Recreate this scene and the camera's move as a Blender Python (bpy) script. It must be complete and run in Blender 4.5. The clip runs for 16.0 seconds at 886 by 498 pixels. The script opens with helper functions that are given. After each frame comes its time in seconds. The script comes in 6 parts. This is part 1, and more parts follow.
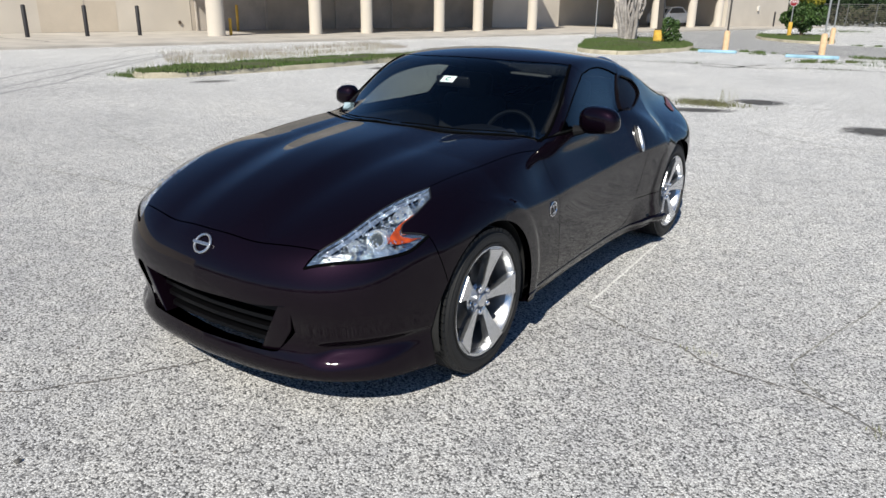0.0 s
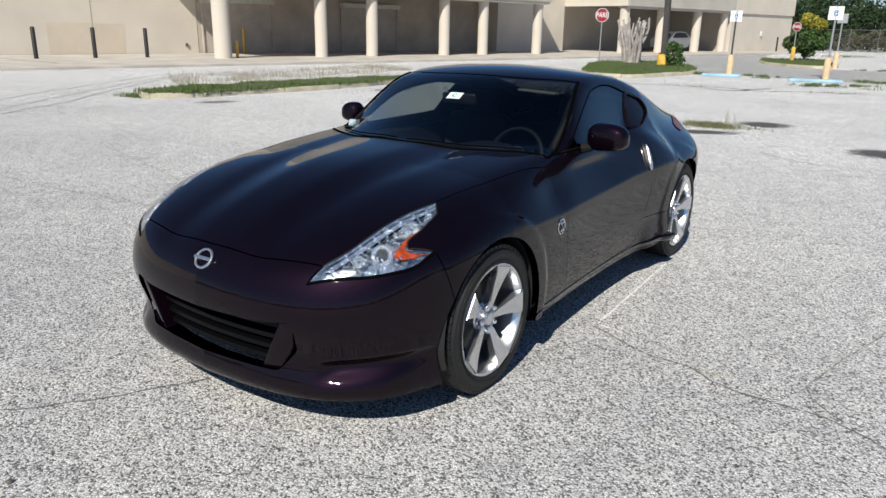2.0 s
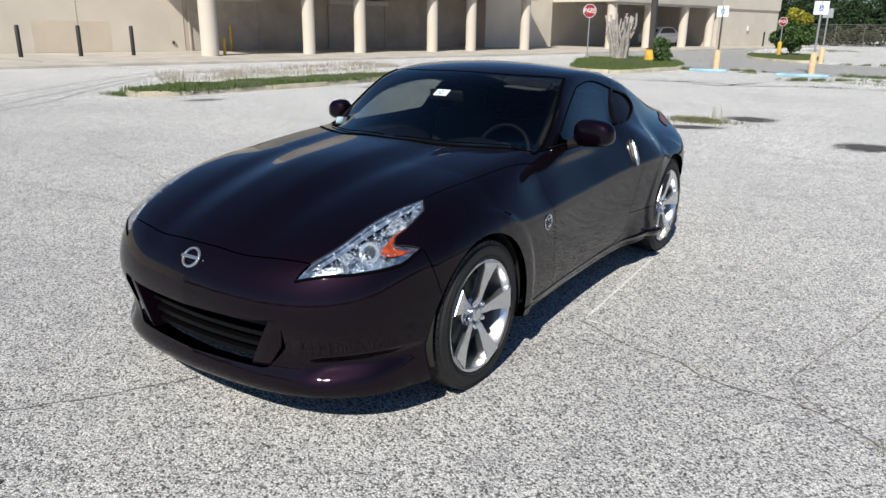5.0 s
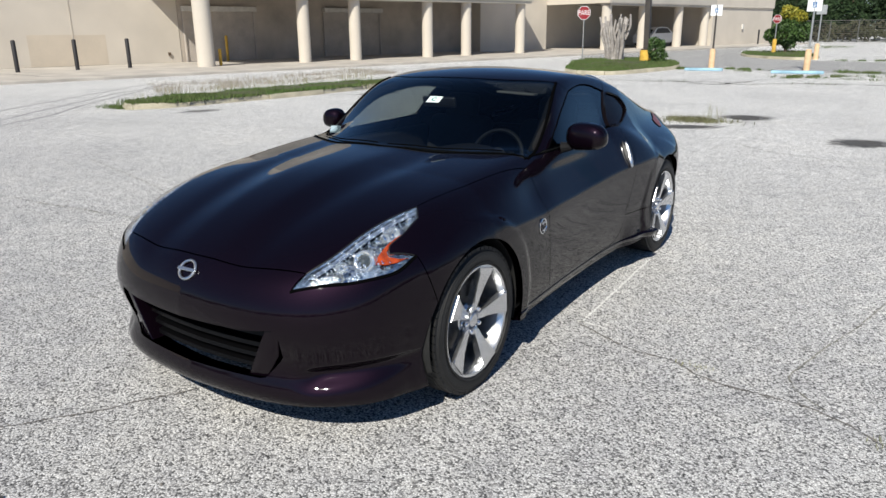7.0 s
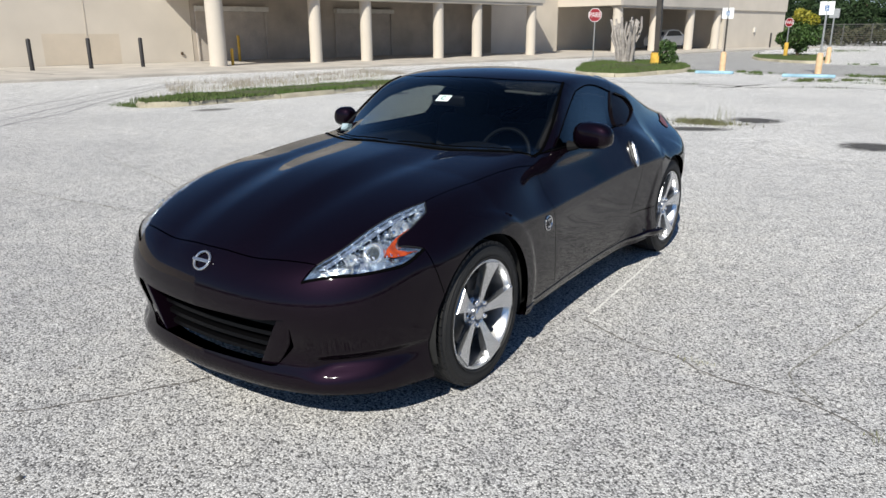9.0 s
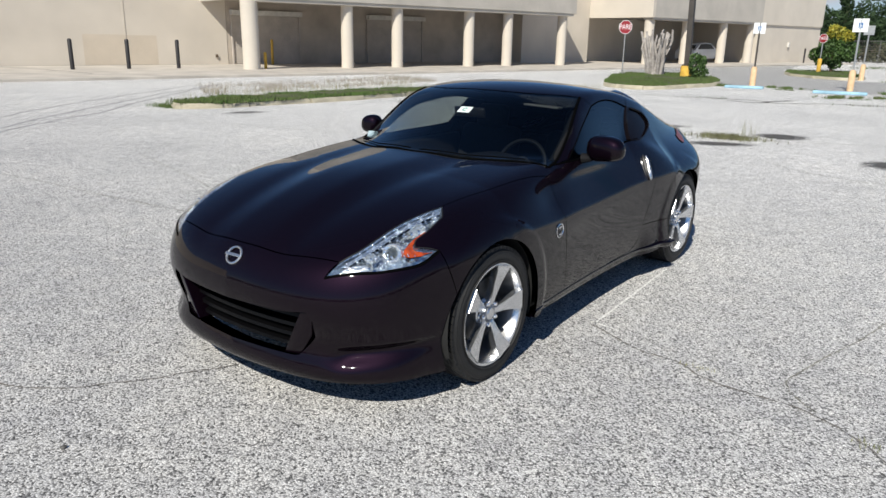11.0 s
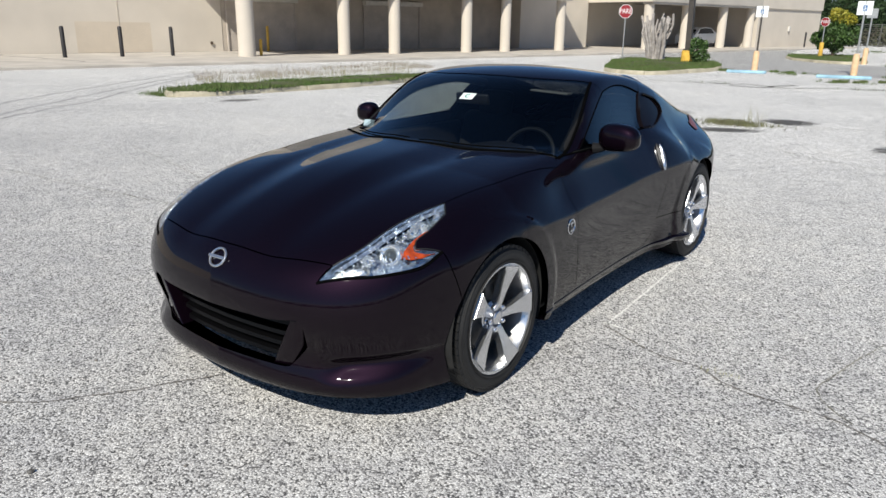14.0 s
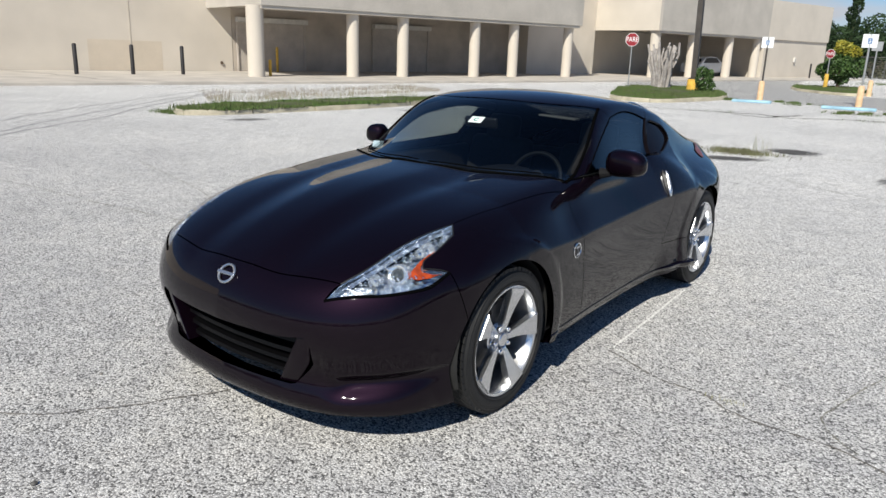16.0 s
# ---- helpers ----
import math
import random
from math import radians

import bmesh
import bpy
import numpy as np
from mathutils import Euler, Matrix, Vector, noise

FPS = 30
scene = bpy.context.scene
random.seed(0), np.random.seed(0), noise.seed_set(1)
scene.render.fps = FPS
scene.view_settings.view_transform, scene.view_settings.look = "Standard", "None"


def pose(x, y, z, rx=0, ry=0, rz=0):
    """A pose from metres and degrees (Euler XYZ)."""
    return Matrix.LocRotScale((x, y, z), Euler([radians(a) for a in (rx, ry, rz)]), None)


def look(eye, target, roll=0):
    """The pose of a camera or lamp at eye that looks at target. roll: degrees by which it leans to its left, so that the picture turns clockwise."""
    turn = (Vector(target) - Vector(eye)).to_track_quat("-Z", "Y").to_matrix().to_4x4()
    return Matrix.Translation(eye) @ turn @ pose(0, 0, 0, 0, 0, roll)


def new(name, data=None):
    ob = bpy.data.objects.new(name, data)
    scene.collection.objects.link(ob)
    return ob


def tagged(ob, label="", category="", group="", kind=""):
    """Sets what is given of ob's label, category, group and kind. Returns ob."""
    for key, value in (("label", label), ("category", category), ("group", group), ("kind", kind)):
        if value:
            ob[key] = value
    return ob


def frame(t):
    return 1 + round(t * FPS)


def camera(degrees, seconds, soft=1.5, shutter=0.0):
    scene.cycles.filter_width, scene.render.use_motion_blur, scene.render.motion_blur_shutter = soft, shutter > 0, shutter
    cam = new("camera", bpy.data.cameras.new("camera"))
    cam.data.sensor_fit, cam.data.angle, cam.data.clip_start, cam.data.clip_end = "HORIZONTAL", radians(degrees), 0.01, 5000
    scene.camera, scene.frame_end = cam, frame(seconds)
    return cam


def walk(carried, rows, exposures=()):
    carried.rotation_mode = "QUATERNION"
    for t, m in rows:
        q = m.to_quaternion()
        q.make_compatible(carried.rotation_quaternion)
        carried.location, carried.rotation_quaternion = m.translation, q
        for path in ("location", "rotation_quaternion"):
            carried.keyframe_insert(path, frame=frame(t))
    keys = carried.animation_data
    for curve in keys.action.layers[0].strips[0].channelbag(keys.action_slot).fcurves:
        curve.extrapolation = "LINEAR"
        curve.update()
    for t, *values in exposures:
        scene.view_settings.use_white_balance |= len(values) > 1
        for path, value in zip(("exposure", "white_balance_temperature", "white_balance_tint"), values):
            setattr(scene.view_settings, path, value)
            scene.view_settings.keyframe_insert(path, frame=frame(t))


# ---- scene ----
from mathutils import geometry

cam = camera(63.5, 16.0, soft=1.5)
PATH = [
    (0, (2.411, -2.571, 1.605), (1.34, -1.012, 0.956), 0.8),
    (0.5, (2.412, -2.578, 1.593), (1.338, -1.014, 0.961), 1.3),
    (1, (2.397, -2.551, 1.574), (1.303, -0.986, 0.977), 1.0),
    (1.5, (2.369, -2.528, 1.557), (1.272, -0.961, 0.975), 1.0),
    (2, (2.37, -2.532, 1.561), (1.279, -0.963, 0.971), 1.0),
    (2.5, (2.373, -2.539, 1.566), (1.292, -0.967, 0.966), 1.2),
    (3, (2.381, -2.546, 1.568), (1.305, -0.97, 0.967), 1.2),
    (3.5, (2.381, -2.539, 1.566), (1.31, -0.959, 0.97), 0.9),
    (4, (2.384, -2.54, 1.565), (1.315, -0.958, 0.969), 0.9),
    (6.5, (2.403, -2.532, 1.57), (1.336, -0.949, 0.974), -0.2),
    (7, (2.414, -2.532, 1.577), (1.344, -0.948, 0.991), -0.6),
    (7.5, (2.41, -2.524, 1.569), (1.337, -0.937, 0.996), -0.6),
    (8, (2.412, -2.532, 1.568), (1.335, -0.948, 0.992), -0.4),
    (8.5, (2.422, -2.549, 1.566), (1.336, -0.974, 0.982), -0.3),
    (10.8, (2.663, -2.794, 1.61), (1.55, -1.23, 1.05), 0.3),
    (11, (2.623, -2.741, 1.613), (1.473, -1.205, 1.048), 1.0),
    (11.2, (2.628, -2.703, 1.618), (1.446, -1.194, 1.047), 0.5),
    (11.5, (2.53, -2.578, 1.578), (1.359, -1.063, 1.0), 0.2),
    (11.7, (2.495, -2.546, 1.589), (1.349, -1.017, 0.997), -0.4),
    (12, (2.43, -2.497, 1.576), (1.306, -0.958, 0.968), 0.3),
    (12.5, (2.422, -2.501, 1.58), (1.309, -0.963, 0.95), 0.5),
    (13, (2.426, -2.506, 1.58), (1.303, -0.976, 0.949), 0.4),
    (13.5, (2.431, -2.516, 1.583), (1.3, -0.986, 0.968), 0.7),
    (14, (2.44, -2.53, 1.587), (1.3, -1.0, 0.988), 0.7),
    (14.5, (2.439, -2.539, 1.593), (1.29, -1.005, 1.017), 1.2),
    (15, (2.376, -2.498, 1.579), (1.227, -0.962, 1.013), 1.1),
    (15.2, (2.368, -2.498, 1.579), (1.223, -0.963, 1.003), 0.8),
    (15.5, (2.366, -2.501, 1.58), (1.229, -0.955, 1.016), 0.5),
    (16, (2.44, -2.558, 1.586), (1.281, -1.02, 1.047), 1.8),
]
walk(cam, [(t, look(eye, target, roll)) for t, eye, target, roll in PATH])

# ---- light ----
SUN_FROM = Vector((0.27, -1.0, 1.0)).normalized()
world = bpy.data.worlds.new("world")
scene.world = world
world.use_nodes = True
sky = world.node_tree.nodes.new("ShaderNodeTexSky")
sky.sky_type = "NISHITA"
sky.sun_disc = False
sky.sun_elevation = math.asin(SUN_FROM.z)
sky.sun_rotation = math.atan2(SUN_FROM.x, SUN_FROM.y)
sky.air_density, sky.dust_density, sky.ozone_density = 0.75, 0.02, 3.0
wn, wl = world.node_tree.nodes, world.node_tree.links
back = wn["Background"]
back.inputs["Strength"].default_value = 0.086
# clouds low over the horizon
wt = wn.new("ShaderNodeTexCoord")
stretch = wn.new("ShaderNodeMapping")
stretch.inputs["Scale"].default_value = (1.0, 1.0, 3.0)
puffs = wn.new("ShaderNodeTexNoise")
puffs.inputs["Scale"].default_value, puffs.inputs["Detail"].default_value, puffs.inputs["Roughness"].default_value = 3.2, 8.0, 0.55
cover = wn.new("ShaderNodeMapRange")
cover.inputs["From Min"].default_value, cover.inputs["From Max"].default_value = 0.36, 0.56
cloud = wn.new("ShaderNodeMix")
cloud.data_type = "RGBA"
cloud.inputs["B"].default_value = (5.6, 5.9, 6.5, 1)
wl.new(wt.outputs["Generated"], stretch.inputs["Vector"])
wl.new(stretch.outputs["Vector"], puffs.inputs["Vector"])
wl.new(puffs.outputs["Fac"], cover.inputs["Value"])
low = wn.new("ShaderNodeSeparateXYZ")
fade = wn.new("ShaderNodeMapRange")
fade.inputs["From Min"].default_value, fade.inputs["From Max"].default_value = 0.10, 0.06
share = wn.new("ShaderNodeMath")
share.operation = "MULTIPLY"
wl.new(wt.outputs["Generated"], low.inputs[0])
wl.new(low.outputs["Z"], fade.inputs["Value"])
wl.new(cover.outputs["Result"], share.inputs[0])
wl.new(fade.outputs["Result"], share.inputs[1])
wl.new(share.outputs[0], cloud.inputs["Factor"])
deep = wn.new("ShaderNodeMix")
deep.data_type, deep.blend_type = "RGBA", "MULTIPLY"
deep.inputs["Factor"].default_value = 1.0
deep.inputs["B"].default_value = (0.61, 0.79, 0.93, 1)
wl.new(sky.outputs["Color"], deep.inputs["A"])
wl.new(deep.outputs["Result"], cloud.inputs["A"])
wl.new(cloud.outputs["Result"], back.inputs["Color"])
sun = new("sun", bpy.data.lights.new("sun", "SUN"))
sun.data.energy = 4.95
sun.data.angle = radians(0.53)
sun.data.color = (0.99, 0.95, 0.845)
sun.matrix_world = look(SUN_FROM * 50, (0, 0, 0))
scene.view_settings.exposure = 0.17


# ---- materials ----
def material(name, color, rough=0.6, metal=0.0, vary=0.0, scale=8.0, grain=0.0, grain_scale=120.0, bump=0.0, bump_scale=60.0, coat=0.0, coords="Object", tint=None, **extra):
    """A surface with variation at two scales and a fine relief."""
    m = bpy.data.materials.new(name)
    m.use_nodes = True
    nt = m.node_tree
    b = nt.nodes["Principled BSDF"]
    b.inputs["Base Color"].default_value = (*color, 1)
    b.inputs["Roughness"].default_value = rough
    b.inputs["Metallic"].default_value = metal
    b.inputs["Coat Weight"].default_value = coat
    b.inputs["Coat Roughness"].default_value = 0.036
    for key, value in extra.items():
        b.inputs[key.replace("_", " ")].default_value = value
    tc = nt.nodes.new("ShaderNodeTexCoord")

    def noise_node(size, detail=4.0):
        n = nt.nodes.new("ShaderNodeTexNoise")
        n.inputs["Scale"].default_value = size
        n.inputs["Detail"].default_value = detail
        nt.links.new(tc.outputs[coords], n.inputs["Vector"])
        return n
    if vary or grain:
        mix = nt.nodes.new("ShaderNodeMix")
        mix.data_type = "RGBA"
        low = tint or tuple(c * (1 - 0.9 * vary) for c in color)
        high = tuple(min(1, c * (1 + 0.5 * vary)) for c in color)
        mix.inputs["A"].default_value, mix.inputs["B"].default_value = (*low, 1), (*high, 1)
        ramp = nt.nodes.new("ShaderNodeMapRange")
        ramp.inputs["From Min"].default_value, ramp.inputs["From Max"].default_value = 0.3, 0.7
        nt.links.new(noise_node(scale, 6).outputs["Fac"], ramp.inputs["Value"])
        nt.links.new(ramp.outputs["Result"], mix.inputs["Factor"])
        out = mix.outputs["Result"]
        if grain:
            g = nt.nodes.new("ShaderNodeMix")
            g.data_type, g.blend_type = "RGBA", "MULTIPLY"
            g.inputs["Factor"].default_value = 1.0
            r2 = nt.nodes.new("ShaderNodeMapRange")
            r2.inputs["From Min"].default_value, r2.inputs["From Max"].default_value = 0.3, 0.7
            r2.inputs["To Min"].default_value, r2.inputs["To Max"].default_value = 1 - grain, 1 + grain * 0.4
            nt.links.new(noise_node(grain_scale, 2).outputs["Fac"], r2.inputs["Value"])
            nt.links.new(out, g.inputs["A"])
            nt.links.new(r2.outputs["Result"], g.inputs["B"])
            out = g.outputs["Result"]
        nt.links.new(out, b.inputs["Base Color"])
    if bump:
        bp = nt.nodes.new("ShaderNodeBump")
        bp.inputs["Strength"].default_value = 1.0
        bp.inputs["Distance"].default_value = bump
        nt.links.new(noise_node(bump_scale, 5).outputs["Fac"], bp.inputs["Height"])
        nt.links.new(bp.outputs["Normal"], b.inputs["Normal"])
    return m


def ground_material(name="worn_asphalt", tone=1.0):
    """Worn parking asphalt: pale stones in a dark binder, stains and bleached stretches, brightened along y."""
    m = material(name, (0.4, 0.39, 0.38), 0.9)
    nt = m.node_tree
    b = nt.nodes["Principled BSDF"]
    tc = nt.nodes.new("ShaderNodeTexCoord")

    def node(kind, **ins):
        n = nt.nodes.new(kind)
        for k, v in ins.items():
            n.inputs[k].default_value = v
        return n

    def ramp(src, stops):
        r = nt.nodes.new("ShaderNodeValToRGB")
        e = r.color_ramp.elements
        while len(e) < len(stops):
            e.new(0.5)
        for el, (p, c) in zip(e, stops):
            el.position, el.color = p, (*c, 1)
        nt.links.new(src, r.inputs["Fac"])
        return r.outputs["Color"]

    def times(a, c, f=1.0, how="MULTIPLY"):
        x = nt.nodes.new("ShaderNodeMix")
        x.data_type, x.blend_type = "RGBA", how
        x.inputs["Factor"].default_value = f
        nt.links.new(a, x.inputs["A"])
        nt.links.new(c, x.inputs["B"])
        return x.outputs["Result"]
    warp = node("ShaderNodeTexNoise", Scale=60.0, Detail=2.0)
    nt.links.new(tc.outputs["Object"], warp.inputs["Vector"])
    add = nt.nodes.new("ShaderNodeVectorMath")
    add.operation = "MULTIPLY_ADD"
    add.inputs[1].default_value = (0.010, 0.010, 0.010)
    nt.links.new(warp.outputs["Color"], add.inputs[0])
    nt.links.new(tc.outputs["Object"], add.inputs[2])
    cells = node("ShaderNodeTexVoronoi", Scale=122.0)
    nt.links.new(add.outputs[0], cells.inputs["Vector"])
    sep = nt.nodes.new("ShaderNodeSeparateColor")
    nt.links.new(cells.outputs["Color"], sep.inputs["Color"])
    stones = ramp(sep.outputs["Red"], [(0.0, (0.07, 0.07, 0.07)), (0.17, (0.24, 0.235, 0.235)), (0.38, (0.57, 0.56, 0.55)), (0.8, (0.74, 0.73, 0.715)), (1.0, (0.88, 0.87, 0.855))])
    gaps = ramp(cells.outputs["Distance"], [(0.0, (1, 1, 1)), (0.45, (0.95, 0.95, 0.95)), (0.72, (0.45, 0.45, 0.45))])
    col = times(stones, gaps)
    grit = node("ShaderNodeTexNoise", Scale=190.0, Detail=3.0)
    nt.links.new(tc.outputs["Object"], grit.inputs["Vector"])
    col = times(col, ramp(grit.outputs["Fac"], [(0.33, (0.62, 0.62, 0.62)), (0.5, (1, 1, 1)), (0.7, (1.15, 1.15, 1.15))]))
    mid = node("ShaderNodeTexNoise", Scale=5.0, Detail=8.0, Roughness=0.7)
    nt.links.new(tc.outputs["Object"], mid.inputs["Vector"])
    col = times(col, ramp(mid.outputs["Fac"], [(0.3, (0.80, 0.80, 0.82)), (0.5, (0.98, 0.98, 0.98)), (0.7, (1.08, 1.07, 1.05))]))
    big = node("ShaderNodeTexNoise", Scale=0.35, Detail=5.0, Roughness=0.6)
    nt.links.new(tc.outputs["Object"], big.inputs["Vector"])
    col = times(col, ramp(big.outputs["Fac"], [(0.3, (0.86, 0.86, 0.87)), (0.55, (1, 1, 1)), (0.75, (1.1, 1.09, 1.07))]))
    # brightness ramp put into the colour: darker near the car, paler along y
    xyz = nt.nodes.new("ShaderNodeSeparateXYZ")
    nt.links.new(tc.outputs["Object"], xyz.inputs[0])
    bright_y = node("ShaderNodeMapRange")
    bright_y.inputs["From Min"].default_value, bright_y.inputs["From Max"].default_value = -2.5, 9.0
    nt.links.new(xyz.outputs["Y"], bright_y.inputs["Value"])
    col = times(col, ramp(bright_y.outputs["Result"], [(0.0, (0.92 * tone, 0.92 * tone, 0.93 * tone)), (0.45, (1.20 * tone, 1.20 * tone, 1.20 * tone)), (1.0, (1.46 * tone, 1.46 * tone, 1.45 * tone))]))
    nt.links.new(col, b.inputs["Base Color"])
    bp = node("ShaderNodeBump", Strength=0.7, Distance=0.004)
    inv = ramp(cells.outputs["Distance"], [(0.0, (1, 1, 1)), (0.8, (0, 0, 0))])
    nt.links.new(inv, bp.inputs["Height"])
    nt.links.new(bp.outputs["Normal"], b.inputs["Normal"])
    return m


def glass_material(name, tint, rough=0.0):
    """Thin tinted glass: a share of light passes straight through, the rest mirrors."""
    m = bpy.data.materials.new(name)
    m.use_nodes = True
    nt = m.node_tree
    nt.nodes.remove(nt.nodes["Principled BSDF"])
    clear = nt.nodes.new("ShaderNodeBsdfTransparent")
    clear.inputs["Color"].default_value = (*tint, 1)
    gloss = nt.nodes.new("ShaderNodeBsdfGlossy")
    gloss.inputs["Roughness"].default_value = rough
    facing = nt.nodes.new("ShaderNodeLayerWeight")
    facing.inputs["Blend"].default_value = 0.5
    power = nt.nodes.new("ShaderNodeMath")
    power.operation = "POWER"
    power.inputs[1].default_value = 4.0
    fres = nt.nodes.new("ShaderNodeMath")
    fres.operation = "MULTIPLY_ADD"
    fres.inputs[1].default_value, fres.inputs[2].default_value = 0.9, 0.045
    nt.links.new(facing.outputs["Facing"], power.inputs[0])
    nt.links.new(power.outputs[0], fres.inputs[0])
    mix = nt.nodes.new("ShaderNodeMixShader")
    nt.links.new(fres.outputs[0], mix.inputs[0])
    nt.links.new(clear.outputs[0], mix.inputs[1])
    nt.links.new(gloss.outputs[0], mix.inputs[2])
    nt.links.new(mix.outputs[0], nt.nodes["Material Output"].inputs["Surface"])
    return m


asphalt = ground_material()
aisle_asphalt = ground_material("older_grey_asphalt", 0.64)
paint = material("black_cherry_paint", (0.0070, 0.0030, 0.0072), 0.5, metal=0.7, coat=1.0, Coat_IOR=1.305, vary=0.3, scale=900.0, Specular_Tint=(0.12, 0.08, 0.1, 1))
black_plastic = material("black_plastic", (0.012, 0.012, 0.013), 0.45, vary=0.2, scale=30.0, bump=0.0004, bump_scale=600)
liner = material("dark_liner", (0.012, 0.012, 0.012), 0.9, vary=0.4, scale=20.0)
rubber = material("tyre_rubber", (0.010, 0.010, 0.0105), 0.65, vary=0.3, scale=14.0, grain=0.2, bump=0.0006, bump_scale=300)
alloy = material("silver_alloy", (0.68, 0.69, 0.71), 0.26, metal=0.95, vary=0.06, scale=30.0, coat=0.4)
# alloy darkened in its colour for the shadowed depth of the wheel
shaded_alloy = material("shaded_alloy", (0.30, 0.30, 0.31), 0.38, metal=0.7, vary=0.3, scale=18.0)
dark_metal = material("dark_metal", (0.10, 0.10, 0.10), 0.5, metal=0.8, vary=0.3, scale=25.0)
chrome = material("chrome", (0.86, 0.87, 0.89), 0.08, metal=1.0, vary=0.03, scale=40.0)
satin = material("satin_silver", (0.50, 0.52, 0.56), 0.22, metal=0.85, vary=0.05, scale=60.0)
screen_glass = glass_material("windscreen_glass", (0.60, 0.64, 0.64))
tinted_glass = glass_material("tinted_glass", (0.38, 0.42, 0.40))
dark_glass = glass_material("dark_tinted_glass", (0.06, 0.065, 0.07))
lens_glass = glass_material("clear_lens", (0.93, 0.95, 0.97))
amber = material("amber_reflector", (0.43, 0.058, 0.008), 0.15, vary=0.6, scale=38.0, bump=0.004, bump_scale=60, coat=1.0)
red_lens = material("red_lens", (0.20, 0.045, 0.022), 0.35, vary=0.15, scale=60.0)
cloth = material("charcoal_cloth", (0.016, 0.016, 0.018), 0.9, vary=0.3, scale=40.0, grain=0.3, grain_scale=700)
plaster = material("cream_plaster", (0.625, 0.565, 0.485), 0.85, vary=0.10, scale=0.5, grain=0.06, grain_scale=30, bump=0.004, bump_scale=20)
# cream plaster darkened in its colour for the shade inside the bays
plaster_shaded = material("shaded_plaster", (0.50, 0.44, 0.375), 0.92, vary=0.25, scale=0.8, grain=0.1, grain_scale=25, bump=0.004, bump_scale=20)
# a darker, greyer tone of the cream plaster
plaster_grey = material("greyer_plaster", (0.50, 0.462, 0.41), 0.9, vary=0.15, scale=0.7, grain=0.08, grain_scale=25, bump=0.004, bump_scale=20)
concrete = material("old_concrete", (0.52, 0.475, 0.42), 0.9, vary=0.25, scale=0.8, grain=0.15, grain_scale=40, bump=0.004, bump_scale=30)
kerb_mat = material("mossy_kerb", (0.50, 0.45, 0.34), 0.9, vary=0.35, scale=2.5, grain=0.2, grain_scale=30, bump=0.008, bump_scale=20)


# ---- building blocks ----
def link_mesh(name, verts, faces, mat, parent=None, label="", smooth=False, normals=None):
    me = bpy.data.meshes.new(name)
    me.from_pydata([tuple(map(float, v)) for v in verts], [], [tuple(map(int, f)) for f in faces])
    me.materials.append(mat)
    if smooth:
        me.polygons.foreach_set("use_smooth", [True] * len(me.polygons))
    if normals is not None:
        me.normals_split_custom_set_from_vertices([tuple(map(float, n)) for n in normals])
    ob = new(name, me)
    if parent:
        ob.parent = parent
    if label:
        ob["label"] = label
    return ob


def part(name, bm, mat, parent=None, label="", smooth=False, sharp=35):
    """Links a bmesh as one mesh object under its thing."""
    me = bpy.data.meshes.new(name)
    bmesh.ops.recalc_face_normals(bm, faces=bm.faces)
    if smooth:
        for f in bm.faces:
            f.smooth = True
        for e in bm.edges:
            if len(e.link_faces) == 2 and e.calc_face_angle() > radians(sharp):
                e.smooth = False
    bm.to_mesh(me)
    bm.free()
    me.materials.append(mat)
    ob = new(name, me)
    if parent:
        ob.parent = parent
    if label:
        ob["label"] = label
    return ob


def box(bm, lo, hi, bevel=0.0, m=None, seg=2):
    """Adds a box between two corners, its edges rounded."""
    r = bmesh.ops.create_cube(bm, size=1.0)
    vs = r["verts"]
    for v in vs:
        v.co = Vector([(a + b) / 2 + c * (b - a) for a, b, c in zip(lo, hi, v.co)])
    if bevel:
        es = list({e for v in vs for e in v.link_edges})
        vs = list({v for f in bmesh.ops.bevel(bm, geom=es, offset=bevel, segments=seg, affect="EDGES", profile=0.5)["faces"] for v in f.verts} | {v for v in vs if v.is_valid})
    if m is not None:
        bmesh.ops.transform(bm, matrix=m, verts=[v for v in vs if v.is_valid])
    return bm


def lathe(bm, profile, m=None, n=32, full=360.0):
    """Turns a profile of (radius, height) about the z axis."""
    rings = []
    count = n if full >= 360 else n + 1
    for i in range(count):
        a = radians(full) * i / n
        rings.append([bm.verts.new((r * math.cos(a), r * math.sin(a), h)) for r, h in profile])
    if m is not None:
        bmesh.ops.transform(bm, matrix=m, verts=[v for r in rings for v in r])
    for i in range(n):
        a, b = rings[i], rings[(i + 1) % count]
        for j in range(len(profile) - 1):
            bm.faces.new((a[j], b[j], b[j + 1], a[j + 1]))
    return bm


